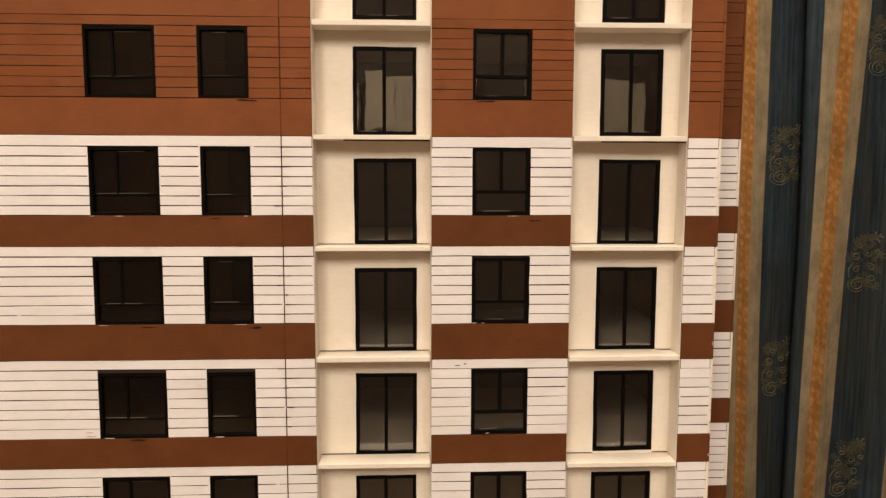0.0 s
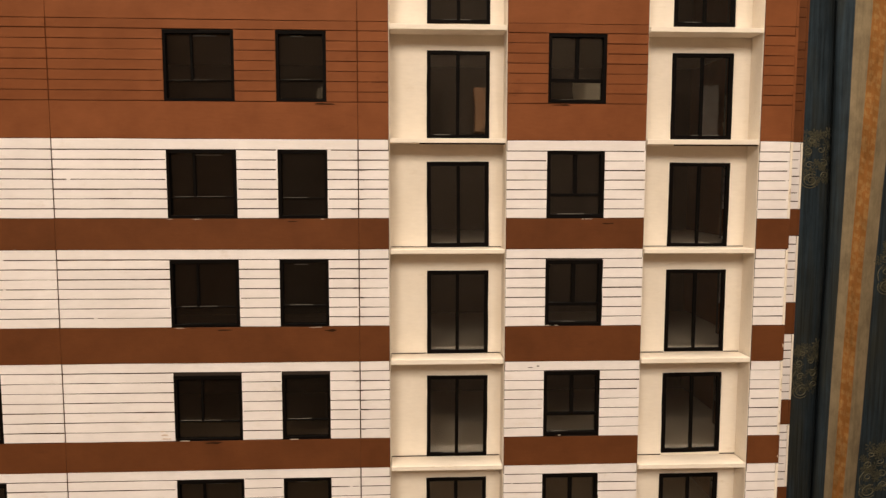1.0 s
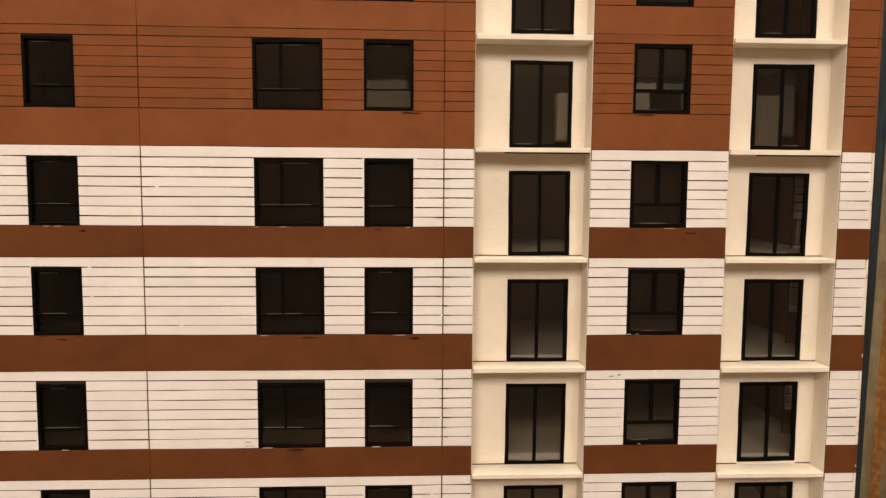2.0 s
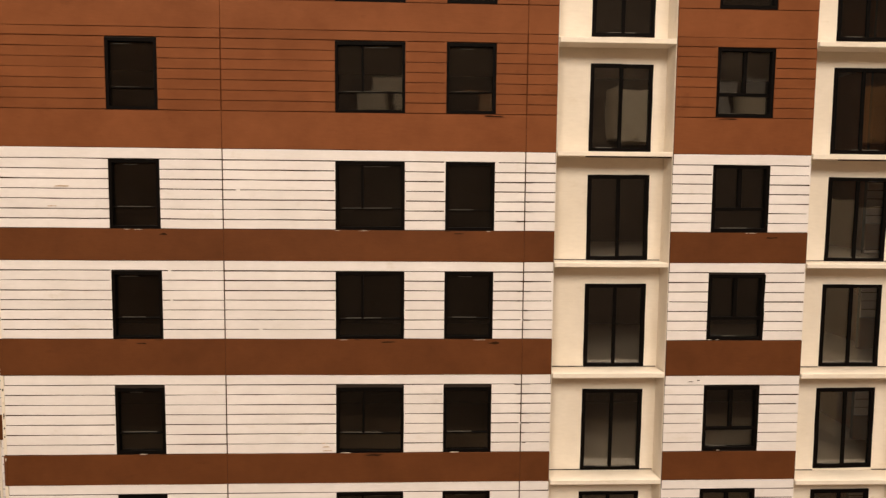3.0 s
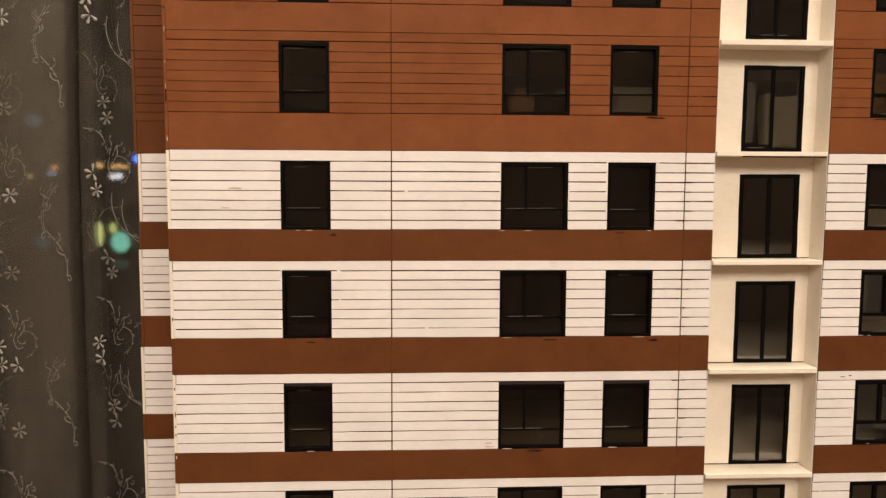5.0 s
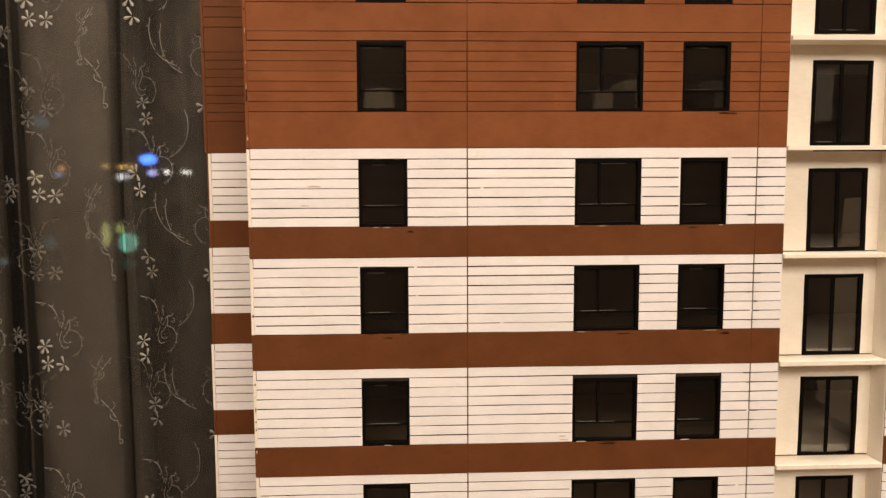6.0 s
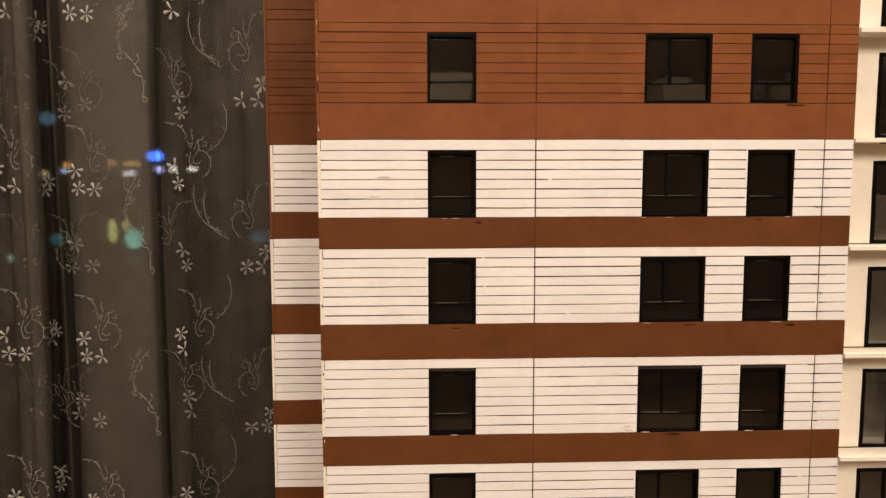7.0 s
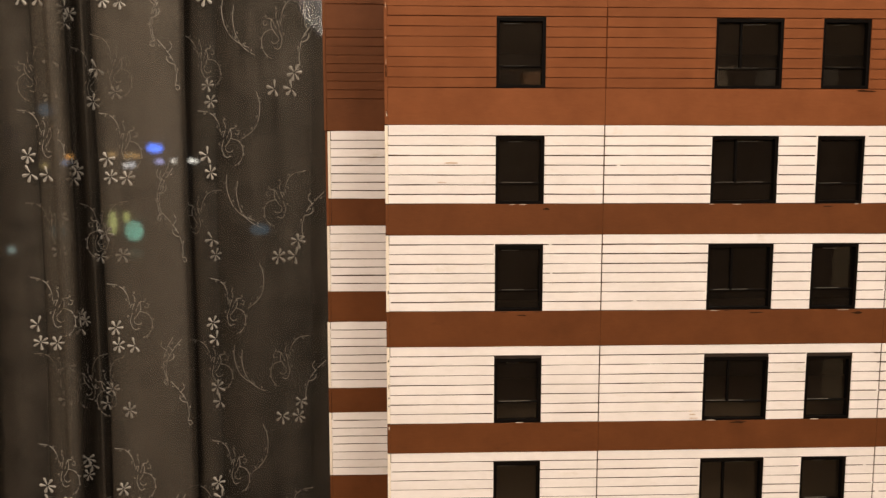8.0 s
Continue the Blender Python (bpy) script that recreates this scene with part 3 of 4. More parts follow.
def span_cuts(x0, x1, joints, windows):
    """Splits a bay at joints and windows into (x0, x1, wall | window) pieces."""
    marks = [(w[0], w[1]) for w in windows]
    cuts = sorted({x0, x1, *joints, *[a for m in marks for a in m]})
    out = []
    for a, b in zip(cuts, cuts[1:]):
        kind = "window" if any(m[0] - 1e-6 < (a + b) / 2 < m[1] + 1e-6 for m in marks) else "wall"
        if out and a in joints:
            out.append((a, a, "joint"))
        out.append((a, b, kind))
    return out


def split_runs(pieces):
    """Keeps the strip over the windows whole between two joints."""
    runs, cur = [], []
    for p in pieces:
        if p[2] == "joint":
            runs.append(cur)
            cur = []
        else:
            cur.append(p)
    runs.append(cur)
    return runs


def window_rows(bay=""):
    for n, top, low, nxt, brown in storeys_of(bay):
        yield n, top, low, nxt, brown, low + (0.0001 if bay != "middle" else 0.0004)


def build_bays():
    bays = (("west", A, E_, (V1, V2), (WIN_B, WIN_C, WIN_D), (A, A + 0.0016)),
            ("middle", F_, H_, (), (WIN_G,), None),
            ("east", I_, J_, (), (), (J_ - 0.0014, J_)))
    for bay, x0, x1, joints, wins, corner in bays:
        holes = [(w[0], w[1], z + 0.0, z + 0.0351) for w in wins for *_, z in window_rows(bay)]
        wall = wall_bay("bay_wall", x0, x1, FRONT, holes, label="boarded facade bay with brown bands")
        left = x0 + (0.00160 if corner and corner[0] == x0 else 0.0)
        right = x1 - (0.00140 if corner and corner[1] == x1 else 0.0)
        pieces = span_cuts(left, right, joints, wins)
        for n, top, low, nxt, brown, z in window_rows(bay):
            for k, run in enumerate(split_runs(pieces)):
                here = corner if corner and ((corner[0] == x0 and k == 0) or (corner[1] == x1 and k == len(joints))) else None
                boards(wall, run, FRONT, top, low, nxt, brown, n < 6, corner=here)
            for w, kind in zip(wins, ("single", "wide", "single") if len(wins) == 3 else ("twin",)):
                put_window(kind, w[0] + rnd.uniform(-0.0002, 0.0002), FRONT + 0.0001 + rnd.uniform(0, 0.0002), z + rnd.uniform(-0.0003, 0.0002))


build_bays()


def build_wings():
    """The set-back side wings."""
    for x0, x1, y, lift, corner in ((-0.3832, -0.3300, 0.460, 0.0005, (-0.3832, -0.3816)), (0.1420, 0.1905, 0.450, 0.0025, (0.1893, 0.1905))):
        west = corner[0] == x0
        wall = wall_bay("wing_wall", x0 + (0.0020 if west else 0.0), x1, y, [], lift=lift, label="set-back side wing with boarded cladding")
        for n, top, low, nxt, brown, z in window_rows("" if west else "wing"):
            # the white storeys are cut a little narrower than the brown ones above
            cut = {2: 0.0019, 3: 0.0007}.get(n, 0.0) if west else 0.0
            edge = (corner[0] + cut, corner[1] + cut)
            inner = (edge[1] + 0.0001, x1) if west else (x0, edge[0] - 0.0001)
            # brown storeys here are darker than the bays', in the colour of the bands
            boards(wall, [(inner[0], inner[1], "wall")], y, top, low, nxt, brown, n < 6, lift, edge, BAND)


build_wings()


SLABS = (-0.0010, 0.0008, -0.0002, 0.0003, -0.0008)
SILLS = (0.0024, 0.0016, -0.0001, 0.0003, -0.0008)


def sill(n):
    """Foot of a balcony door over the storey line."""
    return SILLS[n] if n < len(SILLS) else 0.0


def build_balconies():
    for x0, x1, door in ((E_, F_, DOOR_1), (H_, I_, DOOR_2)):
        holes = [(door[0], door[1], s[2] + sill(n), s[2] + sill(n) + 0.0459) for n, s in enumerate(STOREYS)]
        bm = bmesh.new()
        holed(bm, x0 - 0.004, x1 + 0.004, BACK, BACK + 0.0025, BASE, 1.393, holes)
        part("balcony_back_wall", bm, CREAM, model, "cream painted wall behind the balconies")
        for a, b in ((x0 + 0.00003, x0 + 0.00032), (x1 - 0.00032, x1 - 0.00003)):
            part("balcony_side_wall", block(a, b, FRONT + 0.0007, BACK - 0.0001, BASE, 1.393), CREAM, model)
        for k, (top, low, nxt, brown) in enumerate(STOREYS):
            high = SLABS[k] if k < len(SLABS) else 0.0
            if x0 == H_ and k >= 3:
                high -= 0.0006 if k == 3 else 0.0014
            thick = rnd.uniform(0.0021, 0.0027)
            slab = block(x0 + 0.0007, x1 - 0.0007, FRONT - 0.0006 + rnd.uniform(-0.0003, 0.0003), BACK - 0.0002, nxt + high - thick, nxt + high, 0.00025)
            ob = part("balcony_slab", slab, CREAM, model)
            ob.rotation_euler = (0, radians(rnd.uniform(-0.15, 0.15)), 0)
            mid = Vector(((x0 + x1) / 2, BACK, nxt))
            ob.location = mid - ob.rotation_euler.to_matrix() @ mid
            for a, b in ((x0 + 0.0008, door[0] - 0.0003), (door[1] + 0.0003, x1 - 0.0008)):
                part("floor_joint", block(a, b, BACK - 0.0006, BACK + 0.0002, nxt + high + 0.0001, nxt + high + 0.0004), SMEAR, model)
            if k == 1:
                # open glue joint under this slab
                part("floor_joint", block(x0 + 0.016, x1 - 0.001, FRONT + 0.0004, FRONT + 0.0030, nxt + high - thick - 0.0006, nxt + high - thick + 0.0002), SMEAR, model)
            put_window("door", door[0] + rnd.uniform(-0.0002, 0.0002), BACK - 0.0006, nxt + sill(k))


build_balconies()


def build_core():
    """Added dark sheet behind the panes, sides, back and roof, so that the model is a closed body."""
    part("lining", block(A + 0.004, J_ - 0.004, 0.530, 0.532, BASE, 1.392), LINING, model, "added dark sheet that keeps the rooms dark")
    # added pale floors, standing in for the room floor mirrored low in the panes
    for top, low, nxt, brown in STOREYS:
        part("interior_floor", block(A + 0.0025, J_ - 0.0025, BACK + 0.0028, 0.5295, nxt - 0.0020, nxt + 0.0008), INNER, model, "added pale floor sheet that lightens the panes' lower parts")
    for x in (A, J_ - 0.0024):
        part("side_wall", block(x + 0.0001, x + 0.0023, FRONT + SHEET + WALL, 0.60, BASE, 1.393), BROWN, model)
    part("side_wall", block(-0.3830, -0.3808, 0.4634, 0.60, BASE, 1.393), BROWN, model)
    part("side_wall", block(0.1881, 0.1903, 0.4534, 0.60, BASE, 1.393), BROWN, model)
    part("rear_wall", block(-0.3832, 0.1905, 0.6001, 0.6025, BASE, 1.393), BROWN, model)
    part("roof", block(A, J_, FRONT, 0.60, 1.3958, 1.3985, 0.0004), WHITE, model)
    part("roof", block(-0.385, 0.1925, 0.4600, 0.6030, 1.3990, 1.4015, 0.0004), WHITE, model)
    part("baseboard_plinth", block(-0.45, 0.26, 0.33, 0.68, 0.7503, BASE - 0.0002, 0.002), WHITE, model, "white base board of the model")


build_core()


def scuff(x, z, w, h, material, y=None, name="scuff_mark"):
    """An irregular smear lying on the cladding."""
    bm = bmesh.new()
    n = 11
    y = FRONT - 0.00032 if y is None else y
    ring = []
    for k in range(n):
        a = 2 * math.pi * k / n
        f = rnd.uniform(0.6, 1.15)
        ring.append((x + math.cos(a) * w / 2 * f + rnd.uniform(-w, w) * 0.06, z + math.sin(a) * h / 2 * f + rnd.uniform(-h, h) * 0.15))
    front = [bm.verts.new((p[0], y, p[1])) for p in ring]
    rear = [bm.verts.new((x + (p[0] - x) * 1.05, y + 0.0004, z + (p[1] - z) * 1.05)) for p in ring]
    bm.faces.new(front)
    for k in range(n):
        bm.faces.new((rear[k], rear[(k + 1) % n], front[(k + 1) % n], front[k]))
    part(name, bm, material, model)


def wear():
    for x, z, w, h in ((-0.3100, 1.2540, 0.0090, 0.0008), (-0.3150, 1.2440, 0.0050, 0.0006), (-0.1785, 1.1180, 0.0040, 0.0007), (-0.1775, 1.1160, 0.0050, 0.0005), (-0.1795, 1.1200, 0.0022, 0.0005)):
        scuff(x, z, w, h, TAINT)
    for x, z, w, h in ((0.0560, 1.2300, 0.0070, 0.0009), (-0.0905, 1.1737, 0.0060, 0.0015), (-0.2600, 1.2300, 0.0040, 0.0012), (-0.1530, 1.1135, 0.0110, 0.0015), (0.0160, 1.1525, 0.0030, 0.0005), (0.0200, 1.1532, 0.0016, 0.0008),
                       (-0.0930, 1.2915, 0.0120, 0.0008), (0.0300, 1.2917, 0.0100, 0.0007), (-0.1100, 1.2312, 0.0060, 0.0006), (-0.2720, 1.1735, 0.0060, 0.0007), (-0.1450, 1.1742, 0.0090, 0.0007)):
        scuff(x, z, w, h, SMEAR)
    # paint drawn out of the boards' joints where they cross the upright joint
    for n, top, low, nxt, brown in storeys_of("west"):
        if 2 <= n <= 4:
            for z in seams(top, low, brown)[:-1]:
                for side in (-1, 1):
                    if rnd.random() < 0.7:
                        w = rnd.uniform(0.0016, 0.0052)
                        scuff(V2 + side * (w * 0.5 + 0.0002), z, w, rnd.uniform(0.0004, 0.0007), SMEAR, y=FRONT - 0.00024)
    # chipped paint down the outer corners
    for k in range(8):
        scuff(A + 0.0009, rnd.uniform(1.276, 1.345), 0.0006, rnd.uniform(0.0010, 0.0035), rnd.choice((BROWN_CHIP, SMEAR)), name="paint_chip")
    scuff(A + 0.0009, 1.2790, 0.0007, 0.0030, CHIP, name="paint_chip")
    for k in range(8):
        scuff(A + 0.0010, rnd.uniform(1.10, 1.215), 0.0007, rnd.uniform(0.001, 0.003), rnd.choice((CHIP, SMEAR)), name="paint_chip")
    for k in range(10):
        scuff(J_ - 0.0006, rnd.uniform(1.10, 1.28), 0.0007, rnd.uniform(0.001, 0.005), rnd.choice((CHIP, TAINT)), name="paint_chip")
    # pale filler along the sills
    for w0, w1 in (WIN_B, WIN_C, WIN_D, WIN_G):
        for top, low, nxt, brown in STOREYS[2:5]:
            for k in range(2):
                scuff(rnd.uniform(w0, w1), low - 0.0003, rnd.uniform(0.0015, 0.006), 0.0003, rnd.choice((FILLER, SMEAR, FILLER)))


wear()


def sheer_curtain():
    """Voile in deep overlapping pleats in front of the window."""
    thing = tagged(empty("sheer_curtain"), "dark sheer curtain with pale embroidered flowers", "curtain")
    zones = [(-0.768, -0.7225), (-0.7205, -0.690), (-0.670, -0.6645), (-0.657, -0.566), (-0.556, -0.5335), (-0.532, -0.4400), (-0.437, -0.335)]
    single = (-0.768, -0.670, -0.556, -0.532, -0.437)          # cloth in one layer here, in three elsewhere
    x = -0.790
    r = random.Random(3)
    while x > -1.75:
        w = r.uniform(0.05, 0.09)
        zones.insert(0, (x - w, x))
        x -= w + r.uniform(0.018, 0.035)
    x = -0.30
    while x < 0.05:
        w = r.uniform(0.05, 0.09)
        zones.append((x, x + w))
        x += w + r.uniform(0.018, 0.035)
    line = []

    def arc(cx, cy, rad, a0, a1, n=6):
        for k in range(n + 1):
            a = radians(a0 + (a1 - a0) * k / n)
            line.append((cx + rad * math.cos(a), cy + rad * math.sin(a)))

    for a, b in zones:
        back, fr = 0.868 + r.uniform(-0.006, 0.006), 0.787
        q = (back - fr) / 4
        if a in single:
            line.extend(((a, fr + 0.030), (a + 0.002, fr + 0.010), (a + (b - a) * 0.4, fr + 0.006), (a + (b - a) * 0.8, fr + 0.008), (b, fr + 0.016)))
            deep = 0.93 if b - a < 0.01 else fr + 0.012
            nxt = next((c for c, _ in zones if c > b), b + 0.03)
            line.append((b + (nxt - b) * 0.5, deep))
            continue
        line.append((a + 0.002, back + 0.02))
        line.append((a + 0.006, back))
        line.append(((a + b) / 2, back + 0.003))
        arc(b - 0.006 - q * 0.5, back - q, q, 90, -90)
        line.append(((a + b) / 2, back - 2 * q - 0.002))
        arc(a + q, back - 3 * q, q, 90, 270)
        line.append(((a + b) / 2, fr - 0.002))
        line.append(((a + 2 * b) / 3, fr - 0.002))
        line.append((b - 0.004, fr + 0.002))
        line.append((b, fr + 0.012))
        deep = 0.99 + r.uniform(-0.02, 0.02)
        nxt = next((c for c, _ in zones if c > b), b + 0.03)
        line.append((b + (nxt - b) * 0.50, deep))
        line.append((b + (nxt - b) * 0.62, deep))
    line = [(px - (py - 0.787) * max(0.0, (-0.30 - px) * 1.25), py) for px, py in line]      # the pleats lean away from the model
    rows = 40
    verts, faces = [], []
    for j in range(rows + 1):
        z = 0.03 + (2.37 - 0.03) * j / rows
        for k, (px, py) in enumerate(line):
            s = math.sin(z * 3.1 + px * 21) * 0.0020 + math.sin(z * 7.3 + px * 9) * 0.0016
            verts.append((px + s + (z - 1.27) * 0.016, py + 0.004 * math.sin(z * 5 + px * 13), z))
    n = len(line)
    for j in range(rows):
        for k in range(n - 1):
            faces.append((j * n + k, j * n + k + 1, (j + 1) * n + k + 1, (j + 1) * n + k))
    me = bpy.data.meshes.new("fabric")
    me.from_pydata(verts, [], faces)
    me.polygons.foreach_set("use_smooth", [True] * len(me.polygons))
    me.materials.append(SHEER)
    ob = new("fabric", me)
    ob.parent = thing
    bm = bmesh.new()
    tube(bm, [(-1.8, 0.84, 2.42), (-0.9, 0.84, 2.42), (0.0, 0.84, 2.42), (1.2, 0.84, 2.42)], 0.012, 12, False)
    tagged(part("curtain_rail", bm, METAL), "plain brass curtain rail above the window", "curtain rail")
    return thing


curtain = sheer_curtain()


def petal_flower(size, bm=None, cx=0.0, cz=0.0, turn=0.0, skip=0.0):
    bm = bm or bmesh.new()
    r = random.Random(int(size * 1e6) + int(turn * 10))
    for k in range(6):
        if r.random() < skip:
            continue
        a = turn + 2 * math.pi * k / 6 + r.uniform(-0.22, 0.22)
        length, width = size * r.uniform(0.82, 1.08), size * r.uniform(0.145, 0.20)
        d, s = Vector((math.cos(a), 0, math.sin(a))), Vector((-math.sin(a), 0, math.cos(a)))
        shape = ((0.12, 0.20), (0.45, 0.55), (0.76, 1.0), (0.93, 0.72))
        left = [bm.verts.new(Vector((cx, 0, cz)) + d * length * p + s * width * q) for p, q in shape]
        right = [bm.verts.new(Vector((cx, 0, cz)) + d * length * p - s * width * q) for p, q in shape]
        mid = [bm.verts.new(Vector((cx, -0.0009, cz)) + d * length * p) for p, q in shape]
        tip = bm.verts.new(Vector((cx, 0, cz)) + d * length)
        for i in range(3):
            bm.faces.new((left[i], left[i + 1], mid[i + 1], mid[i]))
            bm.faces.new((mid[i], mid[i + 1], right[i + 1], right[i]))
        bm.faces.new((left[3], tip, mid[3]))
        bm.faces.new((mid[3], tip, right[3]))
    return bm


def spiral(cx, cz, r0, turns, start, n=22, shrink=0.25):
    out = []
    for k in range(n + 1):
        q = k / n
        a = start + turns * 2 * math.pi * q
        rr = r0 * (1 - (1 - shrink) * q)
        out.append((cx + rr * math.cos(a), 0.0, cz + rr * math.sin(a)))
    return out


def bend(points, n=8):
    """A smooth line through a few points of the cloth's plane."""
    pts = [Vector((p[0], 0, p[1])) for p in points]
    pts = [pts[0] * 2 - pts[1], *pts, pts[-1] * 2 - pts[-2]]
    out = []
    for a, b, c, d in zip(pts, pts[1:], pts[2:], pts[3:]):
        for k in range(n):
            t = k / n
            out.append(tuple(0.5 * ((2 * b) + (c - a) * t + (2 * a - 5 * b + 4 * c - d) * t * t + (3 * b - a - 3 * c + d) * t ** 3)))
    return out + [tuple(pts[-2])]


def chain_stitch(bm, points, width, r):
    """Thread worked in short uneven stitches, with gaps where it dives under and small spurs."""
    k = 0
    while k < len(points) - 1:
        run = r.randint(2, 5)
        piece = [(p[0] + r.uniform(-1, 1) * 0.00028, p[1], p[2] + r.uniform(-1, 1) * 0.00028) for p in points[k:k + run + 1]]
        tube(bm, piece, width * r.uniform(0.75, 1.2), 4)
        if r.random() < 0.45:
            x, y, z = piece[-1]
            tube(bm, [(x, y, z), (x + r.uniform(-1, 1) * 0.0022, y, z + r.uniform(-1, 1) * 0.0022)], width * 0.85, 4)
        k += run + (1 if r.random() < 0.3 else 0)


def embroidery():
    """Clusters of three flowers with scrolling stems, and loose tendrils, in rows down the cloth."""
    flowers = []
    for k, (size, skip) in enumerate(((0.0098, 0.0), (0.0102, 0.12), (0.0094, 0.0), (0.0099, 0.25))):
        flowers.append(bpy.data.meshes.new("embroidered_flower"))
        bm = petal_flower(size, turn=0.3 * k, skip=skip)
        bm.to_mesh(flowers[-1])
        bm.free()
    thread = random.Random(29)
    stem = bpy.data.meshes.new("embroidered_scroll")
    bm = bmesh.new()
    for line in (bend([(-0.020, 0.050), (-0.006, 0.047), (0.003, 0.036), (0.006, 0.020)]), bend([(0.008, 0.018), (0.012, 0.030), (0.009, 0.037)]), bend([(0.012, 0.016), (0.017, 0.026), (0.024, 0.028)]),
                 bend([(0.016, 0.016), (0.027, 0.012), (0.031, 0.002), (0.028, -0.010), (0.019, -0.017)]), bend([(0.008, 0.014), (0.005, 0.003), (0.009, -0.006), (0.016, -0.005)]), spiral(0.008, 0.022, 0.0035, 0.5, 0.4, 9), spiral(0.015, 0.004, 0.0062, 0.62, 2.0, 18, 0.6),
                 spiral(0.025, 0.022, 0.0034, -0.7, 1.6, 12, 0.5), bend([(0.013, 0.010), (0.018, 0.018), (0.018, 0.026)], 5)):
        chain_stitch(bm, line, 0.00045, thread)
    for cx, cz in ((-0.012, 0.047), (0.000, 0.045), (0.002, 0.030), (0.011, 0.039), (0.025, 0.030), (0.032, 0.006), (0.031, -0.004), (0.025, -0.014), (0.003, 0.010)):
        tube(bm, spiral(cx, cz, 0.0013, 0.8, cx * 300, 8, 0.6), 0.00036, 4)
    bm.to_mesh(stem)
    bm.free()
    tendril = bpy.data.meshes.new("embroidered_tendril")
    bm = bmesh.new()
    for line in (bend([(0.012, 0.040), (0.004, 0.028), (-0.003, 0.014), (-0.004, -0.004), (-0.001, -0.014)]), spiral(-0.003, -0.017, 0.004, 0.8, 1.2, 10), bend([(0.002, 0.024), (-0.004, 0.030), (-0.002, 0.036)], 5),
                 bend([(-0.003, 0.010), (0.003, 0.014), (0.004, 0.020)], 5)):
        chain_stitch(bm, line, 0.00043, thread)
    for cx, cz in ((0.010, 0.033), (0.000, 0.018), (-0.007, 0.004)):
        tube(bm, spiral(cx, cz, 0.0012, 0.8, cx * 300, 8, 0.6), 0.00036, 4)
    bm.to_mesh(tendril)
    bm.free()
    comma = bpy.data.meshes.new("embroidered_tendril")
    bm = bmesh.new()
    chain_stitch(bm, bend([(-0.007, 0.026), (-0.009, 0.010), (-0.004, -0.008), (0.006, -0.019), (0.018, -0.025)]), 0.00036, thread)
    for cx, cz in ((-0.010, 0.018), (-0.004, -0.002), (0.004, -0.014), (0.013, -0.020)):
        tube(bm, spiral(cx, cz, 0.0011, 0.8, cx * 300, 8, 0.6), 0.00030, 4)
    bm.to_mesh(comma)
    bm.free()
    for me, cloth in (*[(f, THREAD) for f in flowers], (stem, VINE), (tendril, VINE), (comma, VINE)):
        me.materials.append(cloth)
    r = random.Random(11)

    def stitch(me, x, y, z, turn=0.0, size=1.0, flip=1):
        ob = new(me.name.split(".")[0], me)
        ob.parent = curtain
        ob.location = (x, y, z)
        ob.rotation_euler = (0, radians(turn), 0)
        ob.scale = (size * flip * r.uniform(0.82, 1.0), 1, size)

    STEP = 0.1775
    for n in range(-4, 6):
        dz = -n * STEP
        # clusters on the front of the pleats
        for x, z, y in ((-0.729, 1.267, 0.7885), (-0.646, 1.264, 0.7835), (-0.546, 1.267, 0.790), (-0.478, 1.351, 0.7835)):
            s = -1 if x > -0.5 else 1
            y = 0.802 if x > -0.5 and n >= 0 else y       # worked on the wrong side here, seen through the cloth
            if x > -0.5:
                spots = ((0.001, -0.014), (0.019, -0.014), (0.022, 0.003))
            elif x > -0.6:
                spots = ((0.0, 0.0), (0.003, -0.0175))
            else:
                spots = ((0.0, 0.0), (0.002, -0.019), (0.019, -0.020))
            for a, b in spots:
                stitch(r.choice(flowers), x + a, y + r.uniform(-0.001, 0.0), z + b + dz, r.uniform(0, 60), r.uniform(0.92, 1.08))
            stitch(stem, x + (0.011 if s > 0 else 0.014), y, z + 0.003 + dz + (0.0 if s > 0 else 0.030), r.uniform(-6, 6), r.uniform(0.85, 0.95), s)
        # single flowers on the cloth between the pleats
        for x, z, y in ((-0.7265, 1.436, 0.880), (-0.7265, 1.4185, 0.880), (-0.7215, 1.252, 0.880)):
            stitch(r.choice(flowers), x, y, z + dz + r.uniform(-0.002, 0.002), r.uniform(0, 60), r.uniform(0.9, 1.1))
        # loose tendrils
        for me, x, z, y, turn, flip in ((comma, -0.507, 1.393, 0.783, 0, 1), (comma, -0.516, 1.222, 0.783, -4, 1), (comma, -0.496, 1.308, 0.783, -8, -1), (tendril, -0.444, 1.372, 0.784, 12, 1),
                                        (tendril, -0.577, 1.350, 0.784, -8, -1), (tendril, -0.592, 1.218, 0.784, 4, 1), (tendril, -0.594, 1.395, 0.784, -4, 1)):
            stitch(me, x, y, z + dz, turn + r.uniform(-5, 5), r.uniform(0.85, 1.0), flip)
        # motifs on the folded-under cloth, dimmed by the layers before it
        for x, z, spots in ((-0.654, 1.336, ((0.0, 0.0), (-0.018, 0.025))), (-0.745, 1.336, ((0.0, 0.0), (0.004, 0.040))), (-0.697, 1.330, ((0.0, 0.0),)), (-0.567, 1.349, ((0.0, 0.0), (0.003, -0.018)))):
            depth = 0.830 if x == -0.654 else 0.874
            for a, b in spots:
                stitch(r.choice(flowers), x + a, depth, z + b + dz, r.uniform(0, 60), r.uniform(0.95, 1.15))
            stitch(stem, x - 0.010, depth, z + 0.012 + dz, r.uniform(-15, 15), 0.95, r.choice((-1, 1)))


embroidery()


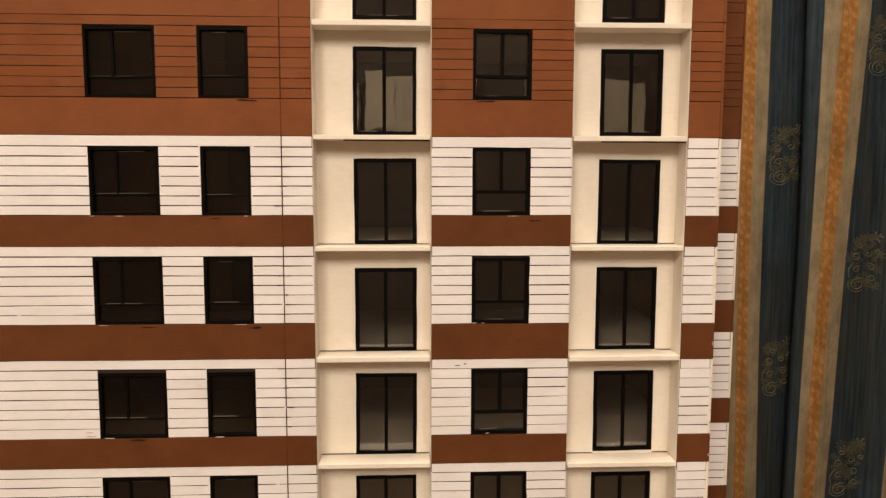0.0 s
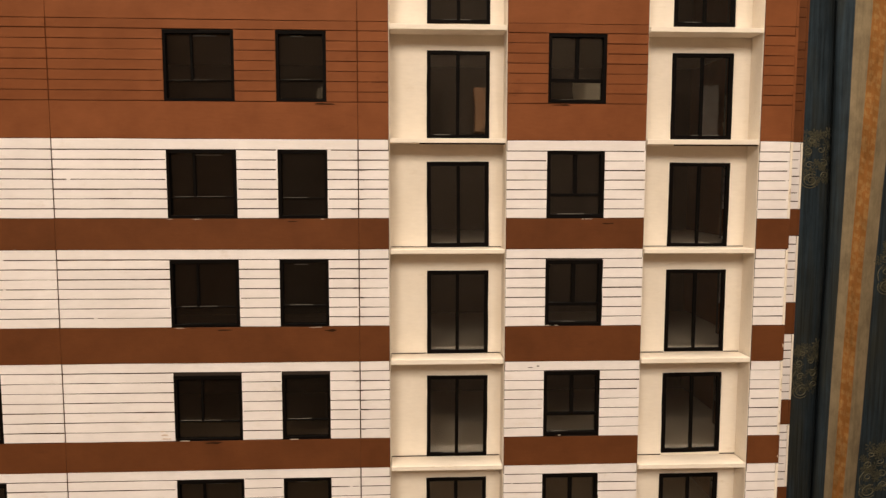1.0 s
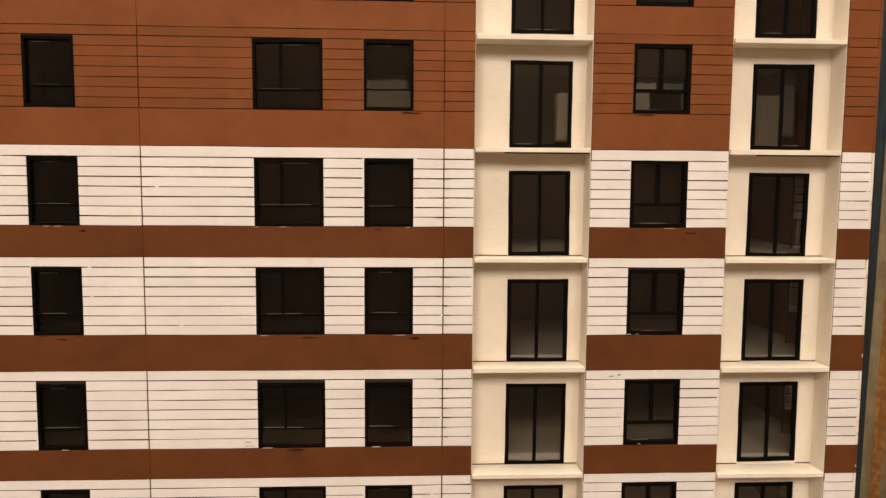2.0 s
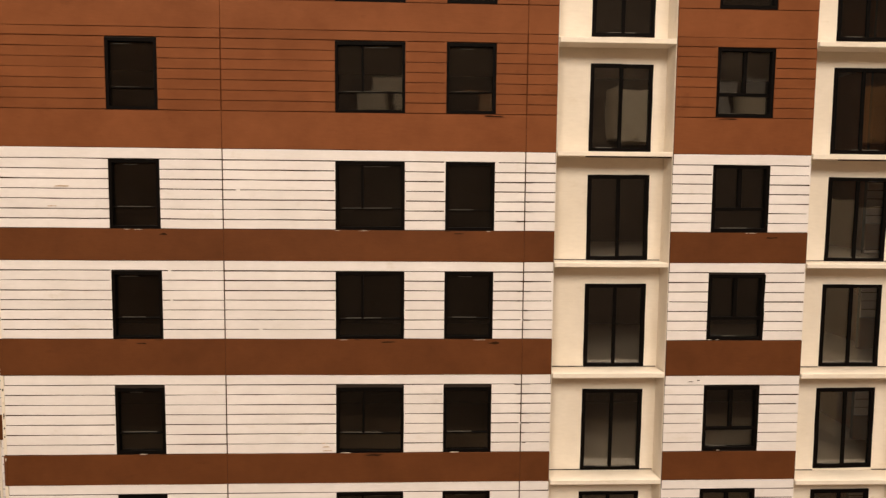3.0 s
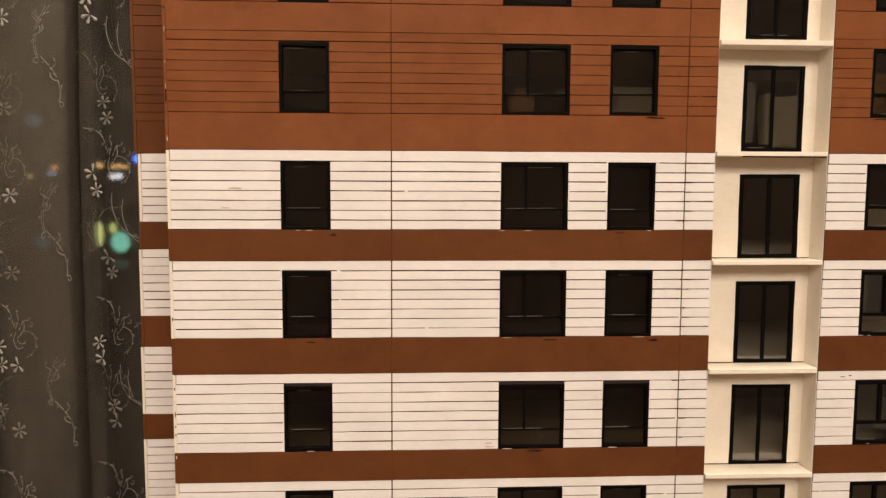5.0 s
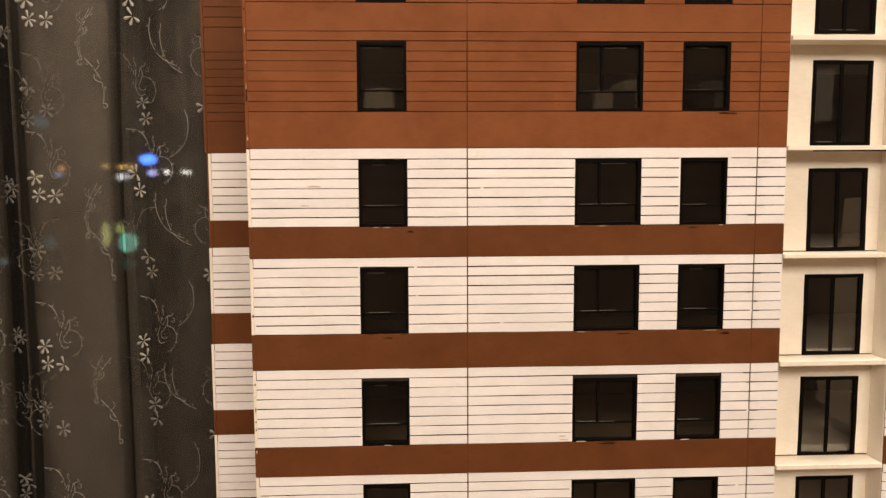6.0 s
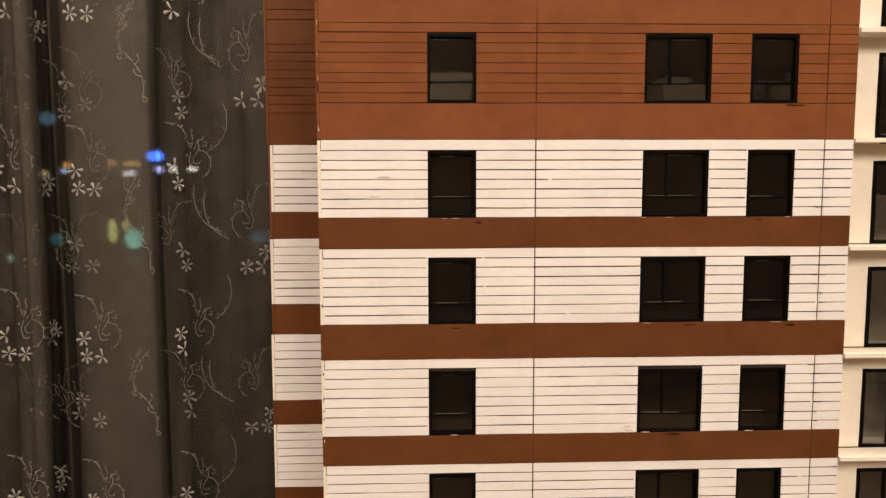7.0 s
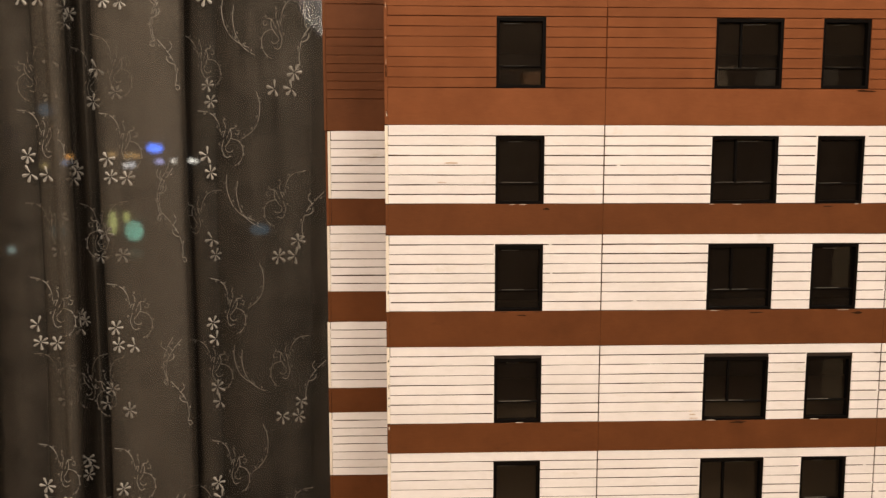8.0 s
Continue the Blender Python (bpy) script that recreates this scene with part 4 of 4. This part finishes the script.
# striped drape: place along the cloth, then where it hangs at three heights, and its depth
DRAPE_HEIGHTS = (1.45, 1.17, 0.88)
DRAPE_FOLDS = ((-0.2448, 0.1633, 0.1633, 0.1633, 0.858), (-0.1887, 0.2092, 0.2102, 0.2123, 0.846), (-0.1326, 0.2570, 0.2591, 0.2621, 0.860), (-0.0714, 0.3101, 0.3132, 0.3173, 0.848), (-0.0148, 0.3605, 0.3646, 0.3697, 0.850),
               (0.0000, 0.3716, 0.3755, 0.3806, 0.844), (0.0143, 0.3837, 0.3878, 0.3929, 0.842), (0.0291, 0.4004, 0.4030, 0.4081, 0.844), (0.0510, 0.4248, 0.4274, 0.4289, 0.849), (0.0683, 0.4450, 0.4486, 0.4461, 0.858),
               (0.0755, 0.4573, 0.4611, 0.4579, 0.874), (0.0831, 0.4485, 0.4521, 0.4491, 0.854), (0.1005, 0.4627, 0.4597, 0.4566, 0.842), (0.1153, 0.4811, 0.4701, 0.4650, 0.839), (0.1295, 0.4993, 0.4852, 0.4782, 0.839),
               (0.1443, 0.5164, 0.5022, 0.4941, 0.842), (0.1800, 0.5573, 0.5429, 0.5347, 0.850), (0.2157, 0.5912, 0.5759, 0.5677, 0.846), (0.2754, 0.6526, 0.6342, 0.6220, 0.858), (0.3366, 0.7140, 0.6936, 0.6773, 0.844),
               (0.4080, 0.7831, 0.7596, 0.7413, 0.858), (0.4794, 0.8547, 0.8281, 0.8057, 0.846), (0.5610, 0.9330, 0.9045, 0.8790, 0.854))


def drape_point(u, z):
    """The cloth's place at u along it and height z."""
    k = 0
    while k < len(DRAPE_FOLDS) - 2 and u > DRAPE_FOLDS[k + 1][0]:
        k += 1
    near = [DRAPE_FOLDS[max(0, min(len(DRAPE_FOLDS) - 1, k + i))] for i in (-1, 0, 1, 2)]
    hi, mid, lo = DRAPE_HEIGHTS
    q = max(-0.6, min(1.6, (hi - z) / (hi - lo)))

    def at(row):
        a, b, c = row[1:4]
        if q < 0.0:
            return a + (b - a) * 2 * q * 0.5
        return a + (b - a) * 2 * q if q < 0.5 else b + (c - b) * (2 * q - 1)

    b, c = near[1], near[2]
    t = (u - b[0]) / (c[0] - b[0])

    def glide(vals):
        p = [(vals[i + 1] - vals[i - 1]) / max(1e-6, near[i + 1][0] - near[i - 1][0]) * (c[0] - b[0]) for i in (1, 2)]
        return vals[1] * (2 * t ** 3 - 3 * t * t + 1) + p[0] * (t ** 3 - 2 * t * t + t) + vals[2] * (3 * t * t - 2 * t ** 3) + p[1] * (t ** 3 - t * t)

    x = glide([at(row) for row in near])
    y = glide([row[4] for row in near])
    return x + 0.0008 * math.sin(z * 9 + u * 30), y + 0.0010 * math.sin(u * 60 + z * 1.7), z


def striped_drape():
    thing = tagged(empty("striped_drape"), "blue and gold striped drape with woven sprigs", "curtain")
    n, rows = 320, 48
    verts, faces, cloth = [], [], []
    for j in range(rows + 1):
        z = 0.03 + (2.37 - 0.03) * j / rows
        for k in range(n + 1):
            u = -0.2445 + 0.805 * k / n
            verts.append(drape_point(u, z))
            cloth.append((u, z))
    for j in range(rows):
        for k in range(n):
            a = j * (n + 1) + k
            faces.append((a, a + 1, a + n + 2, a + n + 1))
    me = bpy.data.meshes.new("fabric")
    me.from_pydata(verts, [], faces)
    me.polygons.foreach_set("use_smooth", [True] * len(me.polygons))
    uv = me.uv_layers.new(name="cloth")
    for loop in me.loops:
        uv.data[loop.index].uv = cloth[loop.vertex_index]
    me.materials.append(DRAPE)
    ob = new("fabric", me)
    ob.parent = thing
    thick = ob.modifiers.new("thickness", "SOLIDIFY")
    thick.thickness, thick.offset = 0.0012, -1.0
    # sprigs: a scroll at the foot, curling leaves, and a round flower at the head, laid on the cloth
    shapes = [spiral(-0.006, -0.026, 0.0078, 1.5, 1.0, 26), spiral(-0.006, -0.026, 0.0098, 0.45, 2.6, 14, 0.85), spiral(0.008, -0.020, 0.0044, -1.3, 3.5, 18), spiral(-0.008, -0.008, 0.0042, 1.2, 0.6, 16), spiral(0.006, -0.006, 0.0050, -1.1, 2.2, 16),
              spiral(-0.010, 0.008, 0.0046, 1.3, 4.1, 16), spiral(0.003, 0.010, 0.0040, -1.2, 0.9, 14), spiral(-0.006, 0.020, 0.0036, 1.1, 2.0, 12), spiral(0.012, 0.012, 0.0034, 1.2, 5.0, 12), bend([(-0.015, -0.018), (-0.016, -0.008), (-0.012, 0.000)], 5)]
    r = random.Random(5)
    for k, (u0, z0) in enumerate(((0.0540, 1.279), (0.1680, 1.405), (0.2840, 1.279), (0.3990, 1.405), (-0.0600, 1.405))):
        for i in range(-3, 5):
            z = z0 - 0.252 * i
            bm = bmesh.new()

            def laid(p):
                q = Vector(drape_point(u0 + p[0] * 1.25, z + p[2]))
                return (q.x, q.y - 0.0001, q.z)

            for line in shapes:
                tube(bm, [laid(p) for p in line], 0.00062, 4)
            for cx, cz, size in ((0.010, 0.030, 0.0072), (0.010, 0.030, 0.0040), (-0.004, 0.024, 0.0050)):
                seen = len(bm.verts)
                petal_flower(size, bm, cx, cz, cx * 90 + i)
                bm.verts.ensure_lookup_table()
                for v in bm.verts[seen:]:
                    v.co = laid(v.co)
            sprig = part("woven_sprig", bm, SPRIG, thing)
            bm = bmesh.new()
            for _ in range(60):
                cz = r.uniform(-0.030, 0.032)
                seen = len(bm.verts)
                petal_flower(r.uniform(0.0028, 0.0056), bm, r.uniform(-0.016, 0.016) * (1.15 - abs(cz) * 12), cz, r.uniform(0, 3))
                bm.verts.ensure_lookup_table()
                for v in bm.verts[seen:]:
                    v.co = laid(v.co)
                    v.co.y -= 0.0002
            part("woven_leaves", bm, LEAF, sprig)


striped_drape()


def city_lights():
    """Far lamps and lit signs in the night beyond the window."""
    D = 40.0
    ex, ez = -0.30, 1.252
    sky = tagged(part("backdrop", block(-60, 30, 44.0, 44.2, -22, 30), plain("night_dark", (0.006, 0.007, 0.010), 1.0)), "dark night beyond the window", "backdrop", kind="structure")
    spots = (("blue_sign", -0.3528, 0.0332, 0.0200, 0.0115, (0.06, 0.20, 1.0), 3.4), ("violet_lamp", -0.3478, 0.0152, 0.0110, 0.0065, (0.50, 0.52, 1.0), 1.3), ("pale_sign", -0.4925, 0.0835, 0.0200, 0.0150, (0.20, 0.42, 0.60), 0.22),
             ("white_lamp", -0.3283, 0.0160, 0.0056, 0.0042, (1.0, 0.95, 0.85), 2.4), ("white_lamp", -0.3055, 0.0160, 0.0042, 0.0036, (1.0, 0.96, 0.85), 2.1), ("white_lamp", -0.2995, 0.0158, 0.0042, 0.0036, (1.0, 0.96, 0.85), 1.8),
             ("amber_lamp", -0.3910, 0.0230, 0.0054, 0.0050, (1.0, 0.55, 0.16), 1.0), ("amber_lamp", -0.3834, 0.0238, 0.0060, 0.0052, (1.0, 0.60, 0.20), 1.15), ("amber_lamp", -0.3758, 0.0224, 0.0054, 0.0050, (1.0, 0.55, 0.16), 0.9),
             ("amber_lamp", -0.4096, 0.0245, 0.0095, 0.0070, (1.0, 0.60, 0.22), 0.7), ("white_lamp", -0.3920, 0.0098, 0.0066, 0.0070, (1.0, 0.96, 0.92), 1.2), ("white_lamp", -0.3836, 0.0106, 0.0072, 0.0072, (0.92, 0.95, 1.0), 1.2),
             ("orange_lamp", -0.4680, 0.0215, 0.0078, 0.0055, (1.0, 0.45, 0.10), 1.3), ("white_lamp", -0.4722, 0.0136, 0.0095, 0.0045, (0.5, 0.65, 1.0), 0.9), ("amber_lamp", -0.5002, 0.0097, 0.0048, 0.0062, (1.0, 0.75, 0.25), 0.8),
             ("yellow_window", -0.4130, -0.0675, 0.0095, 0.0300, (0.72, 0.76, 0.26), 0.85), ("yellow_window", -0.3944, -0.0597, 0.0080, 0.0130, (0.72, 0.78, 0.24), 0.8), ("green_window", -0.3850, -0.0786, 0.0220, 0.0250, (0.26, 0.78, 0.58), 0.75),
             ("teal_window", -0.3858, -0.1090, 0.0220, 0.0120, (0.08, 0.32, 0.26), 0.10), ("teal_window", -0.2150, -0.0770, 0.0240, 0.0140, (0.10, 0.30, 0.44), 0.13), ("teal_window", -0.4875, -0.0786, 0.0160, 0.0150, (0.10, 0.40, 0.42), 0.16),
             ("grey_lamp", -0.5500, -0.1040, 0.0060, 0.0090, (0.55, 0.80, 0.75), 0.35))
    D = 43.6
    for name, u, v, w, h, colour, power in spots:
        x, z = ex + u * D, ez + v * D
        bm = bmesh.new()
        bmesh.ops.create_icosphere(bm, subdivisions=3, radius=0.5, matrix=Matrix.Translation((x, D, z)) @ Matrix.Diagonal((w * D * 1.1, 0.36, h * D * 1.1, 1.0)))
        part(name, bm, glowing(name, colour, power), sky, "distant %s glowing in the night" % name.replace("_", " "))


city_lights()
